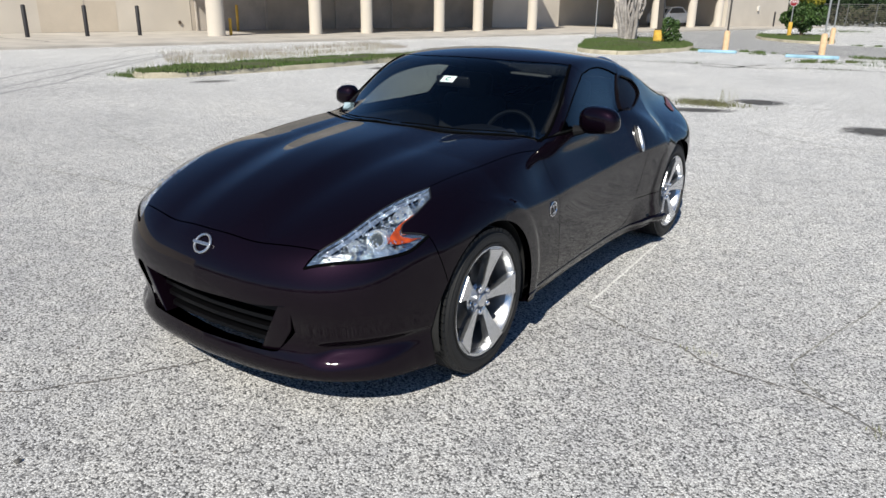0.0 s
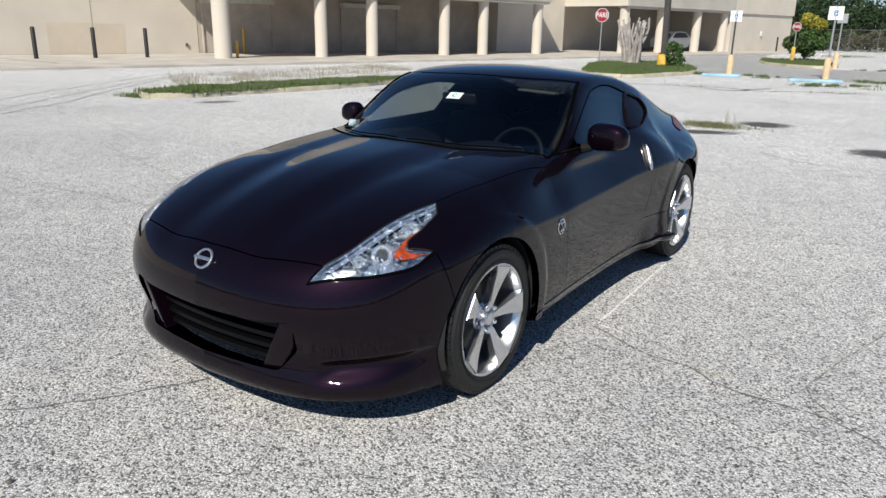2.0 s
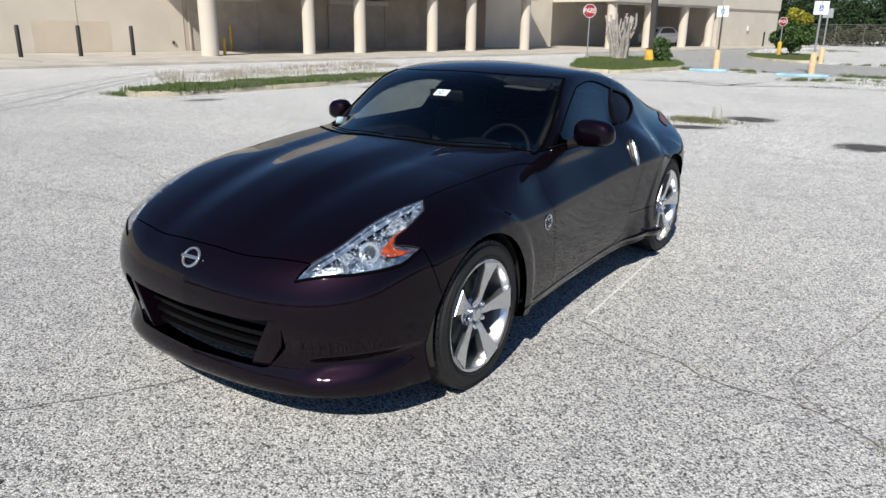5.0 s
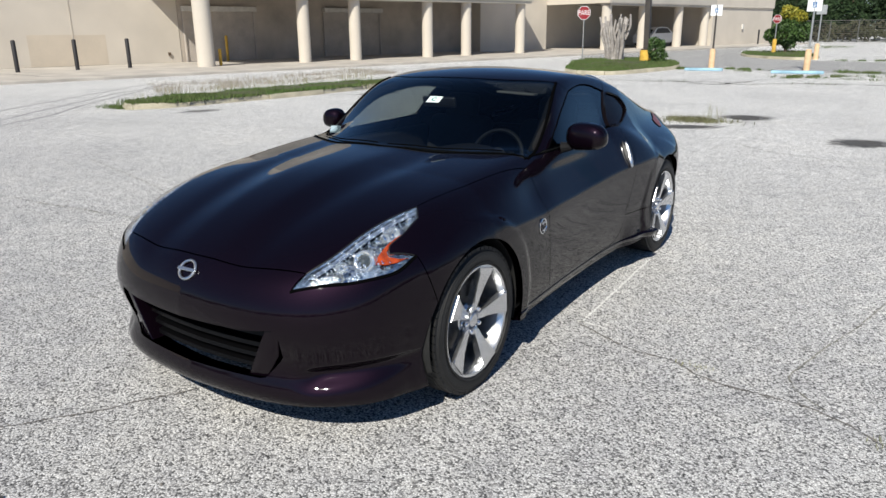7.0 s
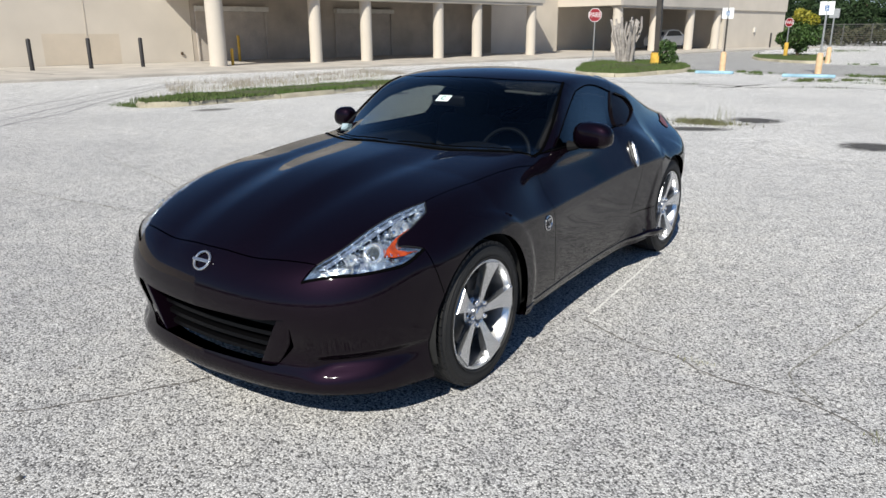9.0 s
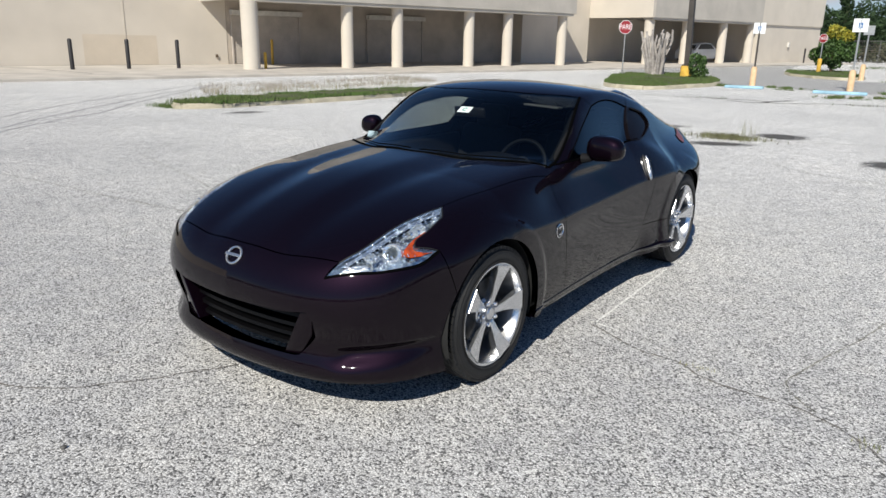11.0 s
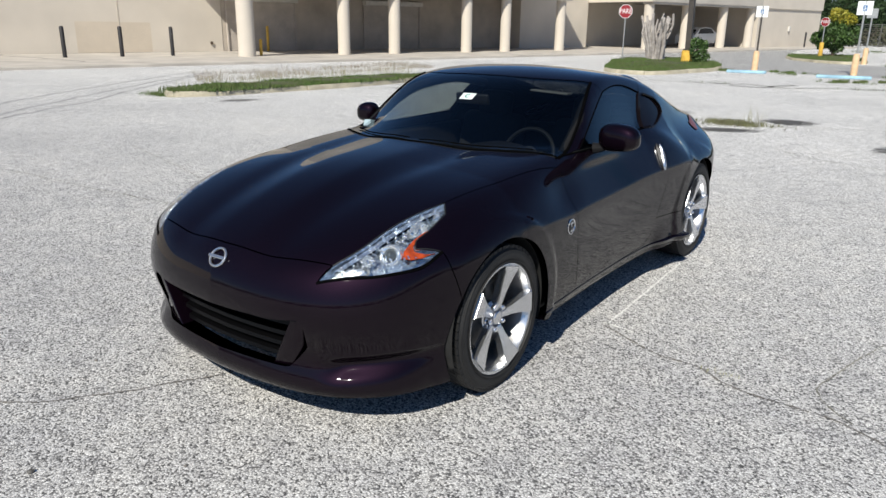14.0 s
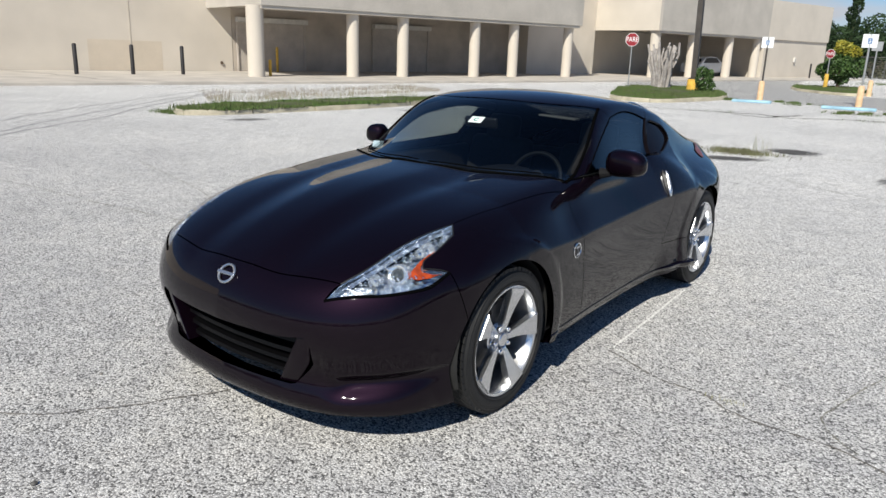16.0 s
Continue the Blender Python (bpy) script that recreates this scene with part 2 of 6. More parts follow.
def tube(bm, pts, radius, sides=8, m=None, taper=None):
    """A round bar along points."""
    pts = [Vector(p) for p in pts]
    rings = []
    up = Vector((0, 0, 1))
    for i, p in enumerate(pts):
        d = (pts[min(i + 1, len(pts) - 1)] - pts[max(i - 1, 0)]).normalized()
        s = d.cross(up if abs(d.z) < 0.95 else Vector((1, 0, 0))).normalized()
        t = s.cross(d)
        r = radius if taper is None else radius * taper[i]
        rings.append([bm.verts.new(p + r * (math.cos(2 * math.pi * k / sides) * s + math.sin(2 * math.pi * k / sides) * t)) for k in range(sides)])
    for a, b in zip(rings, rings[1:]):
        for k in range(sides):
            bm.faces.new((a[k], a[(k + 1) % sides], b[(k + 1) % sides], b[k]))
    bm.faces.new(rings[0][::-1])
    bm.faces.new(rings[-1])
    if m is not None:
        bmesh.ops.transform(bm, matrix=m, verts=[v for r in rings for v in r])
    return bm


def prism(bm, outline, depth, m=None, bevel=0.0):
    """A flat outline in x and y, given thickness along z."""
    lo = [bm.verts.new((x, y, 0)) for x, y in outline]
    hi = [bm.verts.new((x, y, depth)) for x, y in outline]
    f = [bm.faces.new(lo[::-1]), bm.faces.new(hi)]
    for i in range(len(lo)):
        j = (i + 1) % len(lo)
        f.append(bm.faces.new((lo[i], lo[j], hi[j], hi[i])))
    vs = lo + hi
    if bevel:
        r = bmesh.ops.bevel(bm, geom=list(f[1].edges), offset=bevel, segments=2, affect="EDGES", profile=0.5)
        vs = list({v for v in vs if v.is_valid} | {v for q in r["faces"] for v in q.verts})
    if m is not None:
        bmesh.ops.transform(bm, matrix=m, verts=vs)
    return bm


def thing(name, at=(0, 0, 0), label="", category="", group="", kind="", turn=0.0):
    ob = new(name)
    ob.matrix_world = pose(*at, 0, 0, turn)
    ob.empty_display_size = 0.1
    return tagged(ob, label, category, group, kind)


# ---- ground and building ----
def local(s, n, z=0.0):
    """A place by the building's own measures: s along its columns, n out from them."""
    return Vector((-24.68 + 0.2384 * s + 0.9712 * n, 19.21 + 0.9712 * s - 0.2384 * n, z))


TURN = math.degrees(math.atan2(0.9712, 0.2384))
FRAME = Matrix.Translation((-24.68, 19.21, 0)) @ pose(0, 0, 0, 0, 0, TURN)  # x along the columns, -y out into the lot

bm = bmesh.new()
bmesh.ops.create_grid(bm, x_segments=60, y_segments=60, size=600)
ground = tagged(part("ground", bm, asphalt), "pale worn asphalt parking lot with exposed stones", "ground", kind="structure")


def structure(name, boxes, mat, label, category, bevel=0.01):
    bm = bmesh.new()
    for lo, hi in boxes:
        box(bm, lo, hi, bevel)
    ob = part(name, bm, mat)
    ob.matrix_world = FRAME
    return tagged(ob, label, category, kind="structure")


def in_frame(name, boxes, mat, parent, bevel=0.004, label=""):
    bm = bmesh.new()
    for lo, hi in boxes:
        box(bm, lo, hi, bevel)
    return part(name, bm, mat, parent, label)


# x = s along the facade, y = -n (into the building is +y)
wall_rear = structure("wall_arcade", [((-60, 5.9, 0), (-3.96, 6.4, 7.4)), ((-3.94, 5.9, 0), (1.15, 6.4, 7.4)), ((28.3, 5.9, 0), (53.8, 6.4, 6.1))], plaster, "cream plastered rear wall of the store", "wall", 0.012)
# bay shade is painted into this wall's colour
structure("wall_bays", [((1.17, 5.92, 0), (28.3, 6.4, 7.4))], plaster_shaded, "cream plaster wall behind the bays, shade put into its colour", "wall", 0.012)
structure("canopy_wall", [((-0.15, -0.50, 3.20), (21.3, -0.10, 7.4)), ((-0.15, -0.10, 3.20), (0.10, 5.9, 7.4)), ((21.0, -0.10, 3.20), (21.3, 5.9, 7.4))], plaster_grey, "grey-cream upper wall carried by columns", "wall")
structure("ceiling_canopy", [((0.10, -0.10, 3.30), (21.0, 5.9, 3.5))], plaster_grey, "grey-cream plastered soffit over the loading bays", "ceiling")
structure("canopy_beam", [((-0.12, -0.44, 3.05), (21.15, 0.30, 3.20))], plaster_grey, "grey-cream plaster beam over the columns", "beam")
structure("upper_block_end", [((28.2, -1.25, 3.20), (28.5, 5.9, 7.4))], plaster, "cream sunlit end of the upper block", "wall")
structure("upper_block", [((28.5, -1.25, 3.20), (42.9, -0.9, 7.4)), ((28.5, -0.9, 3.3), (42.9, 5.9, 3.5))], plaster_grey, "weathered cream projecting upper block of the store", "wall")
structure("block_beam", [((28.35, -1.18, 3.06), (42.9, -0.4, 3.20))], plaster_grey, "grey-cream plaster beam under the block", "beam")
structure("wall_far", [((42.9, -1.0, 0), (53.8, 5.9, 3.1)), ((42.9, -1.12, 3.1), (53.8, 5.9, 6.1))], plaster, "cream plain end wall of the store", "wall")
structure("wall_return", [((21.3, 4.2, 0), (28.2, 5.9, 7.4))], plaster, "cream recessed wall between two arcades", "wall")
structure("pavement", [((-60, -4.3, -0.1), (55, 5.9, 0.10))], concrete, "worn concrete pavement along the store", "pavement", 0.02)
for i, (s, n, r) in enumerate(((-0.25, 0, .38), (4.87, 0, .30), (7.92, 0, .30), (12.87, 0, .30), (15.88, 0, .30), (20.6, 0, .30), (28.7, 0.7, .34), (33.2, 0.7, .33), (38.1, 0.7, .33), (42.15, 0.7, .33))):
    c = new("column")
    c.matrix_world = Matrix.Translation(local(s, n))
    tagged(c, "round cream plastered column of the arcade", "column", "arcade columns", "structure")
    bm = bmesh.new()
    lathe(bm, [(r * 1.02, 0.1), (r * 1.02, 0.35), (r, 0.4), (r, 3.2)], n=36)
    part("shaft", bm, plaster, c, smooth=True)

# repainted patches on the plain wall
patch_mat = material("yellowed_paint", (0.60, 0.52, 0.42), 0.85, vary=0.10, scale=0.9, grain=0.06, grain_scale=30)
structure("wall_patch", [((-5.9, 5.894, 0.12), (-3.98, 5.9, 1.52)), ((-3.92, 5.894, 0.12), (-2.5, 5.9, 1.5))], patch_mat, "yellowed repainted patch on the plaster wall", "patch", 0.001)
# roller shutters in the bays
shutter_mat = material("grey_shutter", (0.52, 0.465, 0.41), 0.7, vary=0.2, scale=1.2, grain=0.15, grain_scale=30)
white_metal = material("white_painted_metal", (0.62, 0.60, 0.56), 0.55, vary=0.15, scale=4.0)
for k, (s0, s1) in enumerate(((1.45, 5.35), (9.95, 14.0))):
    sh = new(f"door_{k + 1}")
    sh.matrix_world = FRAME
    tagged(sh, "closed grey roller shutter of a loading bay", "shutter", "loading bay shutters", "structure")
    in_frame("shutter_housing", [((s0 - 0.1, 5.55, 2.60), (s1 + 0.1, 5.9, 2.86))], white_metal, sh, 0.02)
    for j in range(21):
        in_frame("slat", [((s0, 5.885, 0.12 + j * 0.118), (s1, 5.91, 0.235 + j * 0.118))], shutter_mat, sh, 0.004)
    for s in (s0 - 0.08, s1):
        in_frame("guide_rail", [((s, 5.80, 0.1), (s + 0.08, 5.9, 2.60))], shutter_mat, sh)

# ---- the car's body as one smooth surface; nose towards -y, front axle at y = 0 ----
def spline(xs, ys):
    """A natural cubic spline through a few points, straight beyond its ends."""
    xs, ys = np.array(xs, float), np.array(ys, float)
    n, h = len(xs), np.diff(xs)
    A, r = np.eye(n), np.zeros(n)
    for i in range(1, n - 1):
        A[i, i - 1:i + 2] = h[i - 1], 2 * (h[i - 1] + h[i]), h[i]
        r[i] = 6 * ((ys[i + 1] - ys[i]) / h[i] - (ys[i] - ys[i - 1]) / h[i - 1])
    M = np.linalg.solve(A, r)
    d0 = (ys[1] - ys[0]) / h[0] - h[0] * M[1] / 6
    d1 = (ys[-1] - ys[-2]) / h[-1] + h[-1] * M[-2] / 6

    def f(x):
        x = np.asarray(x, float)
        c = np.clip(x, xs[0], xs[-1])
        i = np.clip(np.searchsorted(xs, c) - 1, 0, n - 2)
        a, b, w = xs[i + 1] - c, c - xs[i], h[i]
        v = (M[i] * a ** 3 + M[i + 1] * b ** 3) / (6 * w) + (ys[i] / w - M[i] * w / 6) * a + (ys[i + 1] / w - M[i + 1] * w / 6) * b
        return v + np.minimum(x - xs[0], 0) * d0 + np.maximum(x - xs[-1], 0) * d1
    return f


def smax(a, b, k):
    return (a + b + np.sqrt((a - b) ** 2 + k * k)) / 2


def smin(a, b, k):
    return (a + b - np.sqrt((a - b) ** 2 + k * k)) / 2


# heights along the middle of the bonnet and the deck, drop of the bonnet towards its sides
hood_z = spline((-1.0, -0.86, -0.7, -0.45, -0.1, 0.25, 0.6, 1.2, 2.0, 2.7, 3.1, 3.45), (0.60, 0.685, 0.770, 0.862, 0.942, 0.977, 0.994, 1.0, 1.02, 1.0, 0.97, 0.93))
hood_drop = spline((0, 0.10, 0.15, 0.21, 0.28, 0.34, 0.375, 0.42, 0.455, 0.52, 0.60, 0.68, 0.74, 0.79, 0.84, 0.90, 1.0), (0, 0.001, 0.0035, 0.0105, 0.020, 0.0265, 0.0280, 0.0270, 0.0265, 0.0305, 0.0375, 0.0465, 0.060, 0.083, 0.122, 0.19, 0.34))
width_y = spline((-0.9, -0.55, -0.3, 0, 0.4, 0.85, 1.35, 1.8, 2.2, 2.55, 2.9, 3.2, 3.5), (0.81, 0.876, 0.908, 0.925, 0.918, 0.895, 0.885, 0.9, 0.922, 0.928, 0.908, 0.858, 0.78))
width_z = spline((0.1, 0.25, 0.45, 0.62, 0.69, 0.705, 0.722, 0.75, 0.80, 0.94, 1.1), (-0.045, -0.02, -0.004, 0.0, -0.0005, -0.004, -0.0125, -0.0275, -0.054, -0.128, -0.24))
crease = spline((-0.6, 0.0, 0.4, 0.785, 1.2, 1.82, 2.3, 3.0), (-0.02, 0.02, -0.002, -0.005, 0.004, 0.034, 0.03, 0.0))  # rise of the shoulder line along the flank
nose_x = spline((0, 0.25, 0.45, 0.6, 0.72, 0.82, 0.92), (0, 0.014, 0.05, 0.11, 0.2, 0.34, 0.62))
nose_z = spline((0.1, 0.2, 0.3, 0.45, 0.56, 0.64, 0.72, 0.8), (-0.80, -0.872, -0.848, -0.88, -0.88, -0.85, -0.78, -0.64))
tail_x = spline((0, 0.3, 0.5, 0.7, 0.85, 0.95), (0, 0.02, 0.07, 0.18, 0.36, 0.6))
tail_z = spline((0.15, 0.35, 0.6, 0.85, 0.95, 1.05), (3.12, 3.28, 3.36, 3.37, 3.33, 3.2))
roof_z = spline((0.1, 0.45, 0.8, 1.1, 1.28, 1.5, 1.8, 2.1, 2.5, 2.9, 3.3), (0.83, 0.988, 1.15, 1.29, 1.33, 1.348, 1.335, 1.285, 1.165, 1.03, 0.93))
roof_w = spline((0.4, 0.8, 1.2, 1.7, 2.1, 2.5, 3.0), (0.705, 0.768, 0.776, 0.748, 0.727, 0.678, 0.59))


def rise(x, k):
    return 1 / (1 + np.exp(np.clip(-x * k, -40, 40)))


def solid(p):
    """Below zero inside the body, above zero outside."""
    a, y, z = np.sqrt(p[..., 0] ** 2 + 1e-6), p[..., 1], p[..., 2]
    front = np.clip((0.75 - y) / 0.6, 0, 1)
    pinch = 1 + 0.35 * np.clip((0.5 - y) / 1.2, 0, 1.2) * np.exp(-(a / 0.42) ** 4)
    rear = np.clip((y - 1.75) / 0.7, 0, 1)
    rear = rear * rear * (3 - 2 * rear)
    top = hood_z(y) - hood_drop(a * pinch) * (0.35 + 0.65 * front) - 0.25 * a * a * rear
    wide = width_z(z - crease(y))
    for cy, lip in ((0.0, 0.458), (2.55, 0.47)):
        flare = rise(lip - np.hypot(y - cy, z - 0.345), 160)
        wide = wide + flare * (0.004 - 0.85 * np.minimum(wide, 0))
    wide = wide - 0.013 * np.exp(-((y - 0.60) / 0.15) ** 2 - ((z - 0.80) / 0.09) ** 2)
    wide = wide + 0.05 * rise(y - 1.86, 28) * rise(2.6 - y, 20) * np.clip((0.41 - z) / 0.24, 0, 1) ** 1.3
    f = smax(z - top, a - width_y(y) - wide, 0.055)
    dent = 0.05 * rise(0.318 + 0.12 * (a - 0.6) - z, 150) * rise(z - 0.258 - 0.16 * (a - 0.6), 60) * rise(a - 0.57, 60) * rise(0.85 - a, 50)
    f = smax(f, nose_z(z) + nose_x(a) + dent - y, 0.05)
    f = smax(f, y - tail_z(z) + tail_x(a), 0.05)
    f = smax(f, 0.14 - z, 0.02)
    back = 0.30 * (a / 0.7) ** 2
    g = smax(z - roof_z(y - back * np.clip((1.5 - y) / 0.7, 0, 1)) + 0.10 * a * a, a - roof_w(y) + 0.40 * (z - 0.95), 0.05)
    g = smax(smax(g, 0.25 - y, 0.05), smax(0.88 - z, a - 0.83, 0.02), 0.02)
    return smin(f, g, 0.022 + 0.09 * np.clip((y - 1.75) / 0.5, 0, 1))


def slope(p, e=1e-4):
    g = np.stack([solid(p + d) - solid(p - d) for d in np.eye(3) * e], -1) / (2 * e)
    return g


def settle(p, times=8):
    """Moves points to the nearest place on the body."""
    for _ in range(times):
        g = slope(p)
        p = p - (solid(p) / np.maximum((g * g).sum(-1), 0.2))[..., None] * g
    return p


def cast(p, way, reach=2.2, steps=56):
    """Sends points along way until they meet the body."""
    p, way = np.asarray(p, float), np.array(way, float)
    lo, found = np.zeros(p.shape[:-1]), np.zeros(p.shape[:-1], bool)
    for t in np.linspace(0, reach, steps):
        hit = solid(p + t * way) < 0
        lo = np.where(~found & ~hit, t, lo)
        found |= hit
    hi = lo + reach / (steps - 1)
    for _ in range(18):
        mid = (lo + hi) / 2
        hit = solid(p + mid[..., None] * way) < 0
        hi, lo = np.where(hit, mid, hi), np.where(hit, lo, mid)
    return p + hi[..., None] * way


def from_side(y, z):
    y, z = np.broadcast_arrays(np.asarray(y, float), np.asarray(z, float))
    return cast(np.stack([np.full(y.shape, 1.3), y, z], -1), (-1, 0, 0))


def from_top(x, y):
    x, y = np.broadcast_arrays(np.asarray(x, float), np.asarray(y, float))
    return cast(np.stack([x, y, np.full(y.shape, 1.6)], -1), (0, 0, -1))


def from_front(x, z):
    x, z = np.broadcast_arrays(np.asarray(x, float), np.asarray(z, float))
    return cast(np.stack([x, np.full(x.shape, -1.2), z], -1), (0, 1, 0))


def bend(*pts, n=40):
    """A smooth line through a few points, n samples."""
    p = np.array(pts, float)
    t = np.r_[0, np.cumsum(np.linalg.norm(np.diff(p, axis=0), axis=1))]
    u = np.linspace(0, t[-1], n)
    return np.stack([spline(t, p[:, i])(u) if len(p) > 2 else np.interp(u, t, p[:, i]) for i in range(p.shape[1])], -1)


def poly(*pts, n=40):
    """A line of straight pieces through points, n samples."""
    p = np.array(pts, float)
    t = np.r_[0, np.cumsum(np.linalg.norm(np.diff(p, axis=0), axis=1))]
    u = np.linspace(0, t[-1], n)
    return np.stack([np.interp(u, t, p[:, i]) for i in range(p.shape[1])], -1)


AXIS = 0.35, 0.5  # x and z of the line round which the flanks are laid out


def to_flat(p, view):
    x, y, z = p[..., 0], p[..., 1], p[..., 2]
    if view == "top":
        return np.stack([x, y], -1)
    if view == "side":
        return np.stack([y, z], -1)
    if view == "flank":
        return np.stack([y, 0.5 * np.arctan2(z - AXIS[1], x - AXIS[0])], -1)
    if view == "nose":
        return np.stack([0.85 * np.arctan2(x, 0.1 - y), z], -1)
    return np.stack([0.85 * np.arctan2(x, y - 2.4), z], -1)


def from_flat(q, view):
    u, v = q[..., 0], q[..., 1]
    if view == "top":
        return from_top(u, v)
    if view == "side":
        return from_side(u, v)
    if view == "flank":
        o = np.stack([np.full(u.shape, AXIS[0]), u, np.full(u.shape, AXIS[1])], -1)
        d = np.stack([np.cos(v / 0.5), 0 * v, np.sin(v / 0.5)], -1)
    else:
        o = np.stack([0 * u, np.full(u.shape, 0.1 if view == "nose" else 2.4), v], -1)
        d = np.stack([np.sin(u / 0.85), np.cos(u / 0.85) * (-1 if view == "nose" else 1), 0 * u], -1)
    return cast(o + 1.6 * d, -d, 1.6)


def ring(cy, deg, z0=0.345, r=0.364):
    """Places on the lip of the wheel arch round the axle at cy."""
    t = np.radians(np.asarray(deg, float))
    return from_side(cy + r * np.cos(t), z0 + r * np.sin(t))


def top_line(*pts, n=30):
    q = bend(*pts, n=n)
    return from_top(q[:, 0], q[:, 1])


def side_line(*pts, n=30):
    q = bend(*pts, n=n)
    return from_side(q[:, 0], q[:, 1])


def mirrored(p):
    return p * np.array((-1, 1, 1))


def chain(*lines):
    """Joins lines end to end, dropping doubled ends."""
    out = [lines[0]]
    for line in lines[1:]:
        out.append(line[1:] if np.linalg.norm(line[0] - out[-1][-1]) < 0.01 else line)
    p = np.concatenate(out)
    return p[:-1] if np.linalg.norm(p[0] - p[-1]) < 0.01 else p


# ---- the car ----
car = thing("sports_car", (0, 0, 0), "glossy black-cherry two-door sports coupe parked on asphalt", "car")


def inside(q, loop):
    """Which of the flat points q lie within a closed loop."""
    x, y = q[:, 0], q[:, 1]
    odd = np.zeros(len(q), bool)
    for (x0, y0), (x1, y1) in zip(loop, np.roll(loop, -1, 0)):
        if y0 != y1:
            odd ^= ((y0 > y) != (y1 > y)) & (x < (x1 - x0) * (y - y0) / (y1 - y0) + x0)
    return odd


def flat_mesh(outline, holes, step):
    """Triangles that fill a flat outline with holes, about one step wide. Gives points, triangles and the loops' point numbers."""
    loops = [np.asarray(outline)] + [np.asarray(h) for h in holes]
    pts, edges, at = [], [], 0
    for lp in loops:
        pts += [Vector(map(float, q)) for q in lp]
        edges += [(at + i, at + (i + 1) % len(lp)) for i in range(len(lp))]
        at += len(lp)
    rim = np.concatenate([np.concatenate([lp, (lp + np.roll(lp, -1, 0)) / 2]) for lp in loops])
    lo, hi = loops[0].min(0), loops[0].max(0)
    gx, gy = np.meshgrid(np.arange(lo[0], hi[0], step), np.arange(lo[1], hi[1], step * 0.87))
    gx = gx + (np.arange(gx.shape[0]) % 2)[:, None] * step / 2
    g = np.stack([gx.ravel(), gy.ravel()], -1)
    keep = ((g[:, None, :] - rim[None]) ** 2).sum(-1).min(1) > (0.6 * step) ** 2
    pts += [Vector(map(float, q)) for q in g[keep]]
    v, _, f, origin, _, _ = geometry.delaunay_2d_cdt(pts, edges, [], 0, 1e-6)
    mid = np.array([sum((v[i] for i in t), Vector((0, 0))) / len(t) for t in f])
    keep = inside(mid, loops[0])
    for h in loops[1:]:
        keep &= ~inside(mid, h)
    f = [t for t, k in zip(f, keep) if k]
    used = sorted({i for t in f for i in t} | {i for i, src in enumerate(origin) if any(o < at for o in src)})
    where = {i: k for k, i in enumerate(used)}
    v, origin, f = [v[i] for i in used], [origin[i] for i in used], [[where[i] for i in t] for t in f]
    back = {}
    for i, src in enumerate(origin):
        for o in src:
            back[o] = i
    rings_, k = [], 0
    for lp in loops:
        rings_.append([back[k + i] for i in range(len(lp))])
        k += len(lp)
    return np.array([tuple(p) for p in v]), [list(t) for t in f], rings_


def inset(q, d):
    """A closed flat outline moved inwards by d."""
    t = np.roll(q, -1, 0) - np.roll(q, 1, 0)
    t /= np.maximum(np.linalg.norm(t, axis=1), 1e-9)[:, None]
    nrm = np.stack([-t[:, 1], t[:, 0]], -1)
    area = np.sum(q[:, 0] * np.roll(q[:, 1], -1) - q[:, 1] * np.roll(q[:, 0], -1))
    return q + nrm * d * (1 if area > 0 else -1)


def resample(p, step):
    q = np.vstack([p, p[:1]])
    keep = [q[0]]
    for a, b in zip(q, q[1:]):
        n = max(1, int(np.linalg.norm(b - a) / step))
        keep += [a + (b - a) * i / n for i in range(1, n + 1)]
    return np.array(keep[:-1])


def panel(name, outline, view, mat, holes=(), step=0.03, gap=0.002, lip=0.014, lift=0.0, both=False, label="", parent=None, hole_lip=None):
    """A sheet of bodywork that fills an outline on the body, with turned-in edges; both: its mirror image too."""
    q = inset(resample(to_flat(outline, view), step), gap)
    hs = [inset(resample(to_flat(h, view), step), -0.001) for h in holes]
    flat, tri, loops = flat_mesh(q, hs, step)
    p = from_flat(flat, view)
    n = slope(p)
    n /= np.linalg.norm(n, axis=-1)[:, None]
    p = p + n * lift
    verts, normals, faces = list(p), list(n), []
    for t in tri:
        a, b, c = p[t[0]], p[t[1]], p[t[2]]
        faces.append(t if np.dot(np.cross(b - a, c - a), n[t[0]]) > 0 else t[::-1])
    if lip:
        mid = p.mean(0)
        for li, lp in enumerate(loops):
            deep = lip if li == 0 or hole_lip is None else hole_lip
            m = len(lp)
            base = len(verts)
            pr, nr = p[lp], n[lp]
            t = np.roll(pr, -1, 0) - np.roll(pr, 1, 0)
            out = np.cross(t, nr)
            out /= np.maximum(np.linalg.norm(out, axis=1), 1e-9)[:, None]
            verts += list(pr) + list(pr - nr * deep)
            normals += list(out) + list(out)
            for i in range(m):
                j = (i + 1) % m
                faces.append([base + i, base + j, base + m + j, base + m + i])
    verts, normals = np.array(verts), np.array(normals)
    ob = link_mesh(name, verts, faces, mat, parent or car, label, True, normals)
    if both:
        link_mesh(name, mirrored(verts), [f[::-1] for f in faces], mat, parent or car, label, True, mirrored(normals))
    return ob


# lines that the panels share
hood_front = top_line((0, -0.775), (0.28, -0.757), (0.55, -0.70), n=16)
lamp_inner = top_line((0.55, -0.70), (0.59, -0.619), (0.616, -0.496), (0.638, -0.373), (0.667, -0.262), (0.693, -0.176), n=24)
hood_edge = top_line((0.693, -0.176), (0.73, 0.15), (0.757, 0.45), (0.785, 0.735), n=24)
